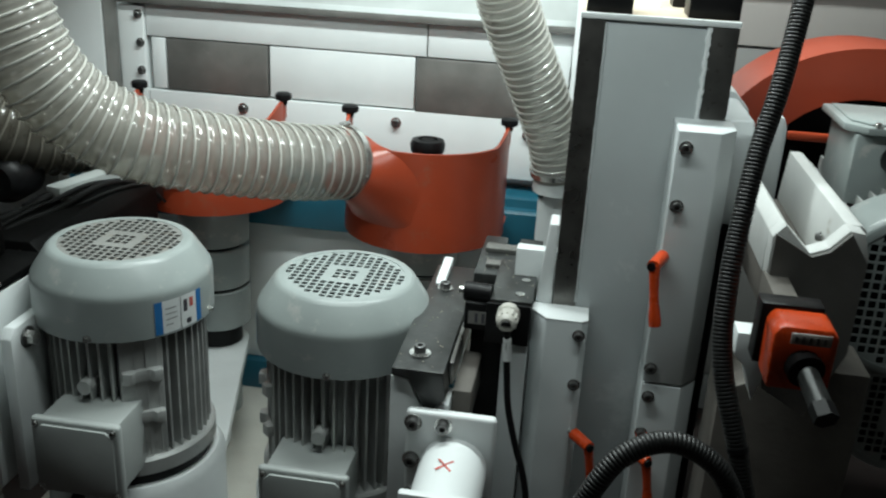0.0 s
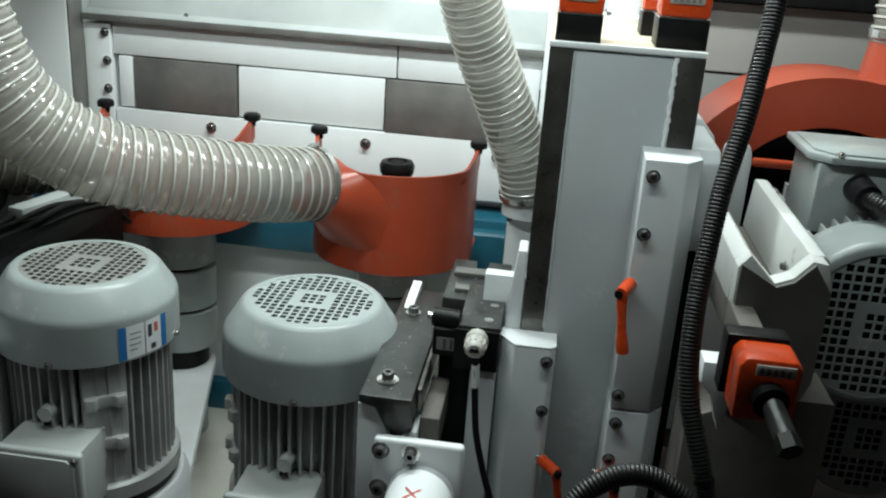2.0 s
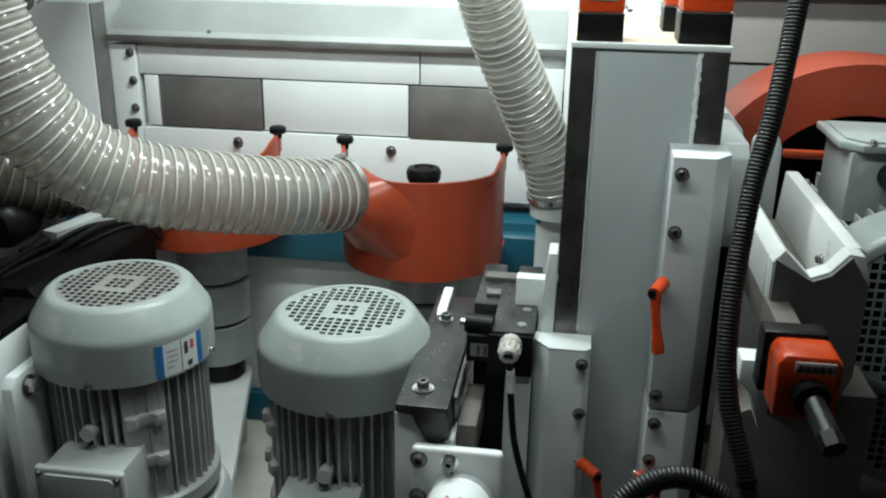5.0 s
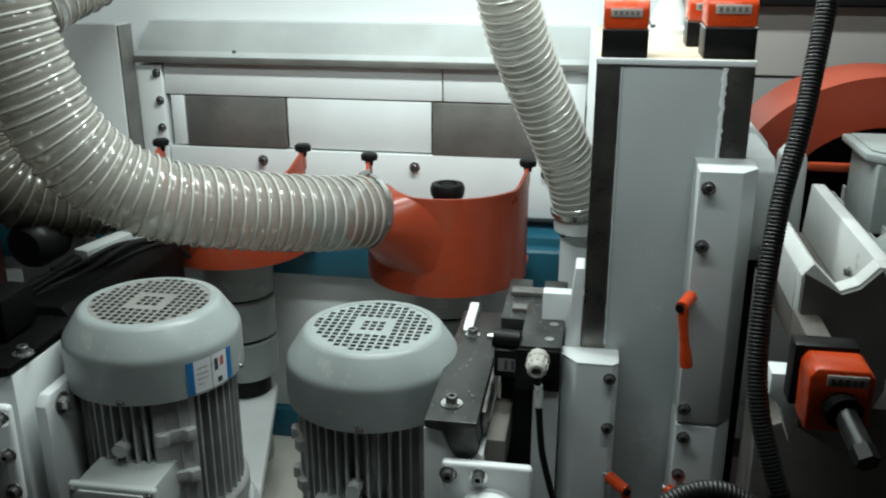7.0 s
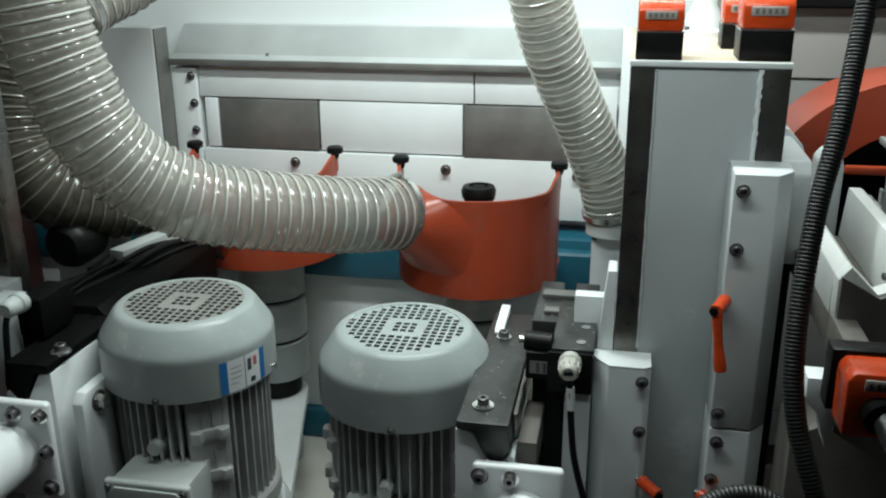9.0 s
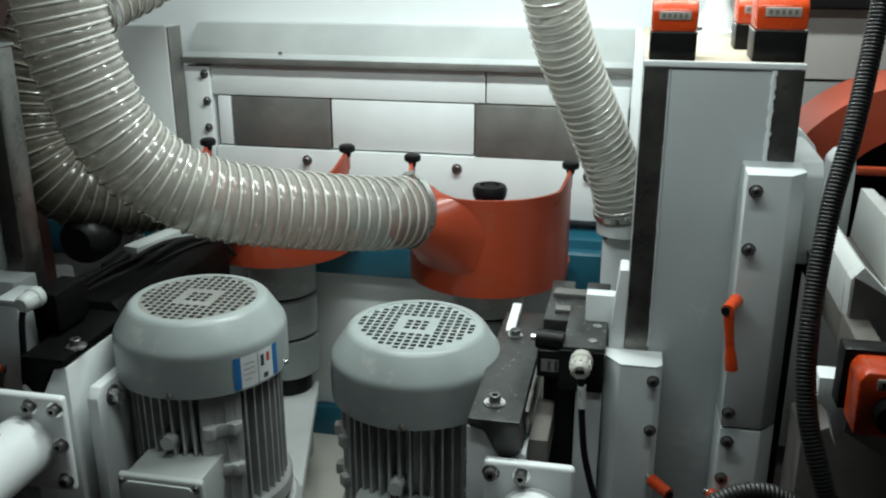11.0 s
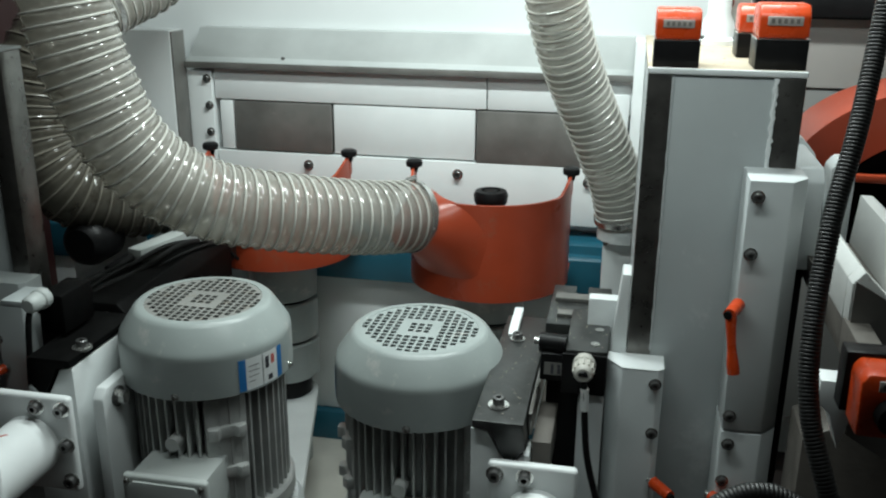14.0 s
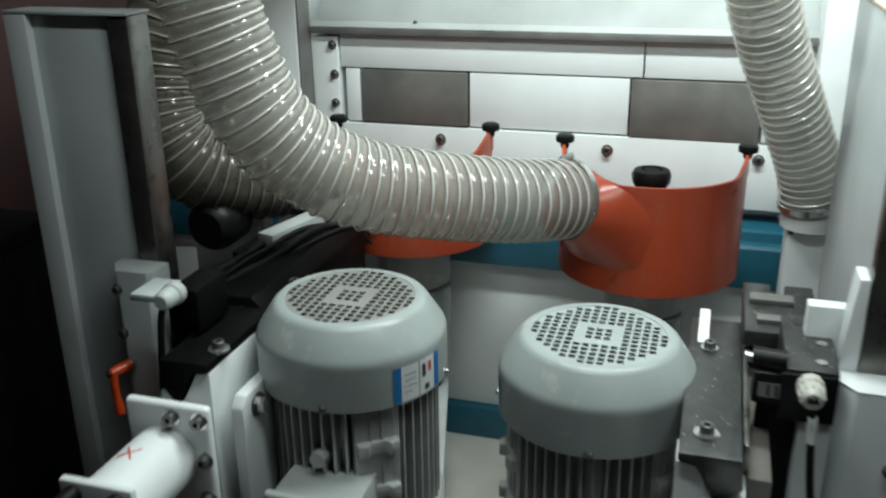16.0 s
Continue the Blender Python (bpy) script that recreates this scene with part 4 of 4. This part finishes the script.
# lead of the stickered motor, lying over the dark floor
wl = thing("power_cable", "black motor cable trailing over the dark floor", "cable", (-0.53, 0.98, 0.78))
part("sheath", sweep(B(), spline([(0.0, 0.03, 0.0), (-0.03, -0.03, -0.07), (-0.10, -0.10, -0.19), (-0.20, -0.18, -0.30), (-0.32, -0.22, -0.337), (-0.48, -0.20, -0.337)], 10), 0.0085, 14), RUBBER, wl)
part("cable_gland", cyl(B(), (0.0, 0.035, 0.004), (-0.006, 0.02, -0.02), 0.013, 0.011), BLACK, wl, "black cable gland under the terminal box")


# wood chips and flecks lying on the slides
random.seed(21)
bm = B()
for area, z, n in (((-0.090, -0.028, 1.00, 1.30), 1.0265, 60), ((0.018, 0.070, 1.105, 1.24), 1.0865, 25), ((-0.022, 0.066, 1.27, 1.42), 1.0545, 50), ((0.10, 0.27, 1.17, 1.58), 1.4555, 80)):
    for _ in range(n):
        x, y, a, r = random.uniform(*area[:2]), random.uniform(*area[2:]), random.uniform(0, 3.14), random.uniform(0.0005, 0.0017)
        bmesh.ops.create_cone(bm, cap_ends=True, segments=4, radius1=r, radius2=r * 0.3, depth=r * 0.7, matrix=Matrix.Translation((x, y, z + r * 0.35)) @ Matrix.Rotation(a, 4, "Z") @ Matrix.Diagonal((1.0, random.uniform(0.4, 1.0), 1, 1)))
solid("wood_chips", bm, mat("chip_flecks", (0.42, 0.39, 0.32), 0.7, 0, 0.2, 40, 0.1), "pale wood chips strewn over the slides", "wood chips", kind="stuff", smooth=0)


# ---- corrugated conduits ----
def conduit(pts, R, label, pitch=0.0037):
    co = thing("conduit", label, "cable conduit", pts[0], group="corrugated conduits")
    base = Vector(pts[0])
    line, L = resample(spline([Vector(p) - base for p in pts], 16), pitch / 4)
    tie = line[len(line) // 2]
    way = (line[len(line) // 2 + 4] - tie).normalized()
    part("cable_tie", cyl(B(), tie, tie + way * 0.005, R * 1.06, seg=20), BLACK, co, "black cable tie")
    part("corrugated_wall", sweep(B(), line, lambda i: R * (1.0, 0.985, 0.925, 0.985)[i % 4], 20), CONDUIT, co)
    return co


conduit([(0.322, 0.96, 1.75), (0.312, 0.938, 1.60), (0.303, 0.92, 1.515), (0.288, 0.884, 1.43), (0.272, 0.856, 1.358), (0.260, 0.817, 1.257), (0.263, 0.79, 1.182), (0.288, 0.762, 1.098), (0.31, 0.75, 1.0), (0.32, 0.75, 0.8), (0.33, 0.75, 0.44)], 0.0098, "black corrugated conduit hanging beside the column")
conduit([(0.110, 0.70, 0.90), (0.128, 0.69, 1.03), (0.148, 0.692, 1.085), (0.172, 0.703, 1.122), (0.204, 0.713, 1.138), (0.236, 0.717, 1.134), (0.268, 0.715, 1.108), (0.285, 0.715, 1.05), (0.29, 0.72, 0.9), (0.29, 0.72, 0.44)], 0.0102, "black corrugated conduit in a loop")


# ---- horizontal motor unit beside the column ----
def horizontal_motor(at, r, label, with_box=True):
    mo = thing("motor", label, "electric motor", at, group="horizontal spindle motors")
    m = Matrix.Rotation(math.pi / 2, 4, "X")
    cowl = part("fan_cowl", lathe(B(), [(r * 0.855, 0.0004), (r * 0.93, 0.0), (r * 0.97, -0.003), (r, -0.010), (r, -0.085), (r * 0.98, -0.085), (r * 0.96, -0.01), (r * 0.855, -0.003)], 56, m, True), MOTOR, mo, "grey painted fan cowl")
    part("fan_grille", grille(B(), r * 0.87, 0.0122, 0.0092, 7, m @ Matrix.Translation((0, 0, -0.0006))), MOTOR, cowl, smooth=0)
    part("fan", lathe(B(), [(0.0001, -0.014), (r * 0.9, -0.016), (r * 0.9, -0.03), (0.0001, -0.03)], 24, m), BLACK, cowl, "dark fan wheel behind the grille")
    part("body", lathe(B(), [(0.0001, -0.075), (r * 0.8, -0.075), (r * 0.8, -0.33), (0.0001, -0.33)], 40, m), CAST, mo, "cast aluminium housing")
    for k in range(13):
        x = -r * 0.78 + k * r * 1.56 / 12
        h = math.sqrt(max(0.0, (r * 0.97) ** 2 - x * x))
        part("cooling_fin", box(B(), x - 0.0015, x + 0.0015, 0.086, 0.325, 0.0, h), CAST, mo, smooth=0)
    if with_box:
        tb = part("terminal_box", box(B(), -0.075, 0.07, 0.118, 0.25, r * 0.70, r + 0.060, 0.004), MOTOR, mo)
        part("lid", prism(B(), [(-0.088, 0.135), (-0.064, 0.110), (0.080, 0.110), (0.087, 0.117), (0.087, 0.26), (-0.088, 0.26)], "z", r + 0.061, r + 0.071, 0.002), MOTOR, tb)
        part("lid_top", prism(B(), [(-0.078, 0.145), (-0.058, 0.122), (0.070, 0.122), (0.077, 0.13), (0.077, 0.25), (-0.078, 0.25)], "z", r + 0.0712, r + 0.074, 0.001), MOTOR, tb)
        gl = part("cable_gland", cyl(B(), (-0.022, 0.118, r + 0.032), (-0.018, 0.082, r + 0.028), 0.019, 0.017), BLACK, tb, "black cable gland")
        way, _ = resample(spline([(-0.018, 0.088, r + 0.028), (0.0, 0.066, r + 0.022), (0.04, 0.045, r + 0.002), (0.13, 0.03, r - 0.035)], 12), 0.0011)
        part("cable", sweep(B(), way, lambda i: 0.0118 * (1.0, 0.985, 0.92, 0.985)[i % 4], 16), CONDUIT, gl, "black corrugated cable")
        s = new("lid_screw", SCREW_ZINC)
        s.parent = tb
        s.matrix_basis = Matrix.Translation((-0.052, 0.116, r + 0.071)) @ Matrix.Scale(0.6, 4)
    return mo


RM = (0.534, 1.092, 1.150)
horizontal_motor(RM, 0.112, "grey horizontal motor with a terminal box on top")
horizontal_motor((0.60, 1.20, 0.935), 0.096, "grey horizontal motor low in the shade", False)

arch = thing("arched_hood", "orange enamelled arched hood behind the horizontal motor", "dust hood", (0.53, 1.42, 1.20))
bm = B()
n = 36
rows = []
for k in range(n + 1):
    a = radians(-25 + 230 * k / n)
    ro, ri = 0.205, 0.130
    rows.append([bm.verts.new((r * math.cos(a) * (1.12 if math.cos(a) < 0 else 1.3), y, r * math.sin(a))) for r, y in ((ro, 0.0), (ro, 0.15), (ri, 0.15), (ri, 0.0))])
for a, b in zip(rows, rows[1:]):
    for k in range(4):
        bm.faces.new((a[k], a[(k + 1) % 4], b[(k + 1) % 4], b[k]))
bm.faces.new(rows[0]), bm.faces.new(rows[-1][::-1])
part("arch", bm, ORANGE_DUSTY, arch, smooth=50)
# black disc across the arch paints the shade of its hollow
part("cover", lathe(B(), [(0.0001, 0.0), (0.175, 0.0), (0.175, 0.02), (0.0001, 0.02)], 40, Matrix.Translation((0, 0.13, 0)) @ Matrix.Rotation(-math.pi / 2, 4, "X")), BLACK, arch, "black disc for the dark inside of the hood")
part("spout", cyl(B(), (0.10, 0.075, 0.19), (0.10, 0.075, 0.26), 0.06, 0.05), ORANGE_DUSTY, arch)
part("handle", box(B(), -0.115, 0.0, -0.035, -0.02, 0.068, 0.080, 0.003), ORANGE, arch, "orange pull bar")
hose("extraction_hose", [(0.63, 1.495, 1.455), (0.63, 1.495, 1.6), (0.64, 1.5, 1.8)], 0.052, 0.0155, "clear ribbed hose clamped on the arched hood")

br = thing("motor_bracket", "white cast motor bracket with dark steel face", "machine bracket", (0.36, 0.95, 1.2))
# V-shaped front plate drawn out along the motor
part("cradle", prism(B(), [(-0.044, 0.022), (0.052, 0.012), (0.052, -0.02), (-0.040, -0.02)], "y", -0.029, 0.30, 0.001), IRON, br, "brownish bare iron cradle")
part("front_web", prism(B(), [(0.052, 0.055), (0.044, 0.082), (0.028, 0.084), (0.012, 0.064), (-0.006, 0.056), (-0.034, 0.084), (-0.045, 0.070), (-0.044, 0.0225), (0.052, 0.0125)], "y", -0.03, -0.006, 0.001), CHIPPED, br, "chipped white V-shaped web")
part("side_wall", prism(B(), [(0.052, 0.0125), (0.052, 0.078), (0.046, 0.083), (0.031, 0.083), (0.026, 0.015)], "y", -0.0055, 0.302, 0.0015), CHIPPED, br, "chipped white side wall")
part("side_wall", prism(B(), [(-0.045, 0.023), (-0.045, 0.070), (-0.034, 0.083), (-0.027, 0.077), (-0.030, 0.021)], "y", -0.0055, 0.17, 0.0015), CHIPPED, br)
screw(br, (0.36 + 0.0265, 0.95 + 0.06, 1.2 + 0.045), (-1, 0, 0), 0.6)
part("face_plate", prism(B(), [(0.050, 0.052), (0.030, 0.082), (0.012, 0.061), (-0.005, 0.054), (-0.043, 0.075), (-0.043, 0.025), (-0.03, -0.01), (-0.03, -0.10), (0.02, -0.13), (0.05, -0.05)], "y", -0.036, -0.031), PLATE, br, "dull iron face plate")
part("foot", prism(B(), [(-0.066, -0.032), (-0.03, -0.032), (-0.03, -0.07), (-0.040, -0.112), (-0.054, -0.07), (-0.066, -0.058)], "y", -0.05, -0.02, 0.002), WHITE, br)
part("stay", prism(B(), [(0.02, -0.10), (0.10, -0.10), (0.10, -0.70), (-0.06, -0.70), (-0.06, -0.14)], "y", 0.02, 0.10, 0.002), IRON, br, "dull iron stay")
lug = thing("bearing_lug", "white cast bearing lugs behind the column", "bearing block", (0.33, 1.36, 1.25))
part("lug", prism(B(), [(-0.05, -0.1), (-0.05, 0.085), (-0.035, 0.098), (-0.01, 0.095), (0.012, 0.07), (0.016, 0.02), (0.03, 0.0), (0.03, -0.1)], "y", -0.04, 0.02, 0.004), WHITE_CAST, lug)
part("lug", prism(B(), [(0.03, -0.1), (0.03, 0.055), (0.04, 0.068), (0.058, 0.068), (0.064, 0.05), (0.064, -0.1)], "y", -0.06, -0.01, 0.004), WHITE_CAST, lug)

fc = thing("position_counter", "orange position counter with a grey steel shaft", "position indicator", (0.325, 0.79, 1.21), group="position counters")
part("mount", box(B(), -0.033, 0.024, 0.02, 0.045, -0.030, 0.032, 0.002), BLACK, fc, "black mounting plate")
hd = part("housing", prism(B(), [(-0.027, -0.034), (-0.028, 0.020), (-0.022, 0.029), (0.023, 0.029), (0.029, 0.021), (0.028, -0.034)], "y", -0.022, 0.02, 0.004), ORANGE_P, fc, "orange plastic housing")
wn = part("window", box(B(), -0.013, 0.022, -0.024, -0.018, 0.013, 0.024, 0.001), WINDOW, hd, "framed number window")
for k in range(5):
    part("digit_bar", box(B(), -0.010 + k * 0.006, -0.007 + k * 0.006, -0.0248, -0.023, 0.0152, 0.0218), DIGIT, wn)
part("ring", cyl(B(), (0.002, -0.018, -0.008), (0.004, -0.030, -0.010), 0.0165), BLACK, fc)
part("shaft", cyl(B(), (0.003, -0.022, -0.008), (0.013, -0.058, -0.026), 0.0100), SLIDE, fc, "dark grey steel shaft")
part("hex_end", cyl(B(), (0.013, -0.058, -0.026), (0.016, -0.072, -0.032), 0.0112, seg=6), BLACK, fc)
part("arm", box(B(), -0.012, 0.012, 0.045, 0.14, -0.02, 0.02, 0.002), IRON, fc)
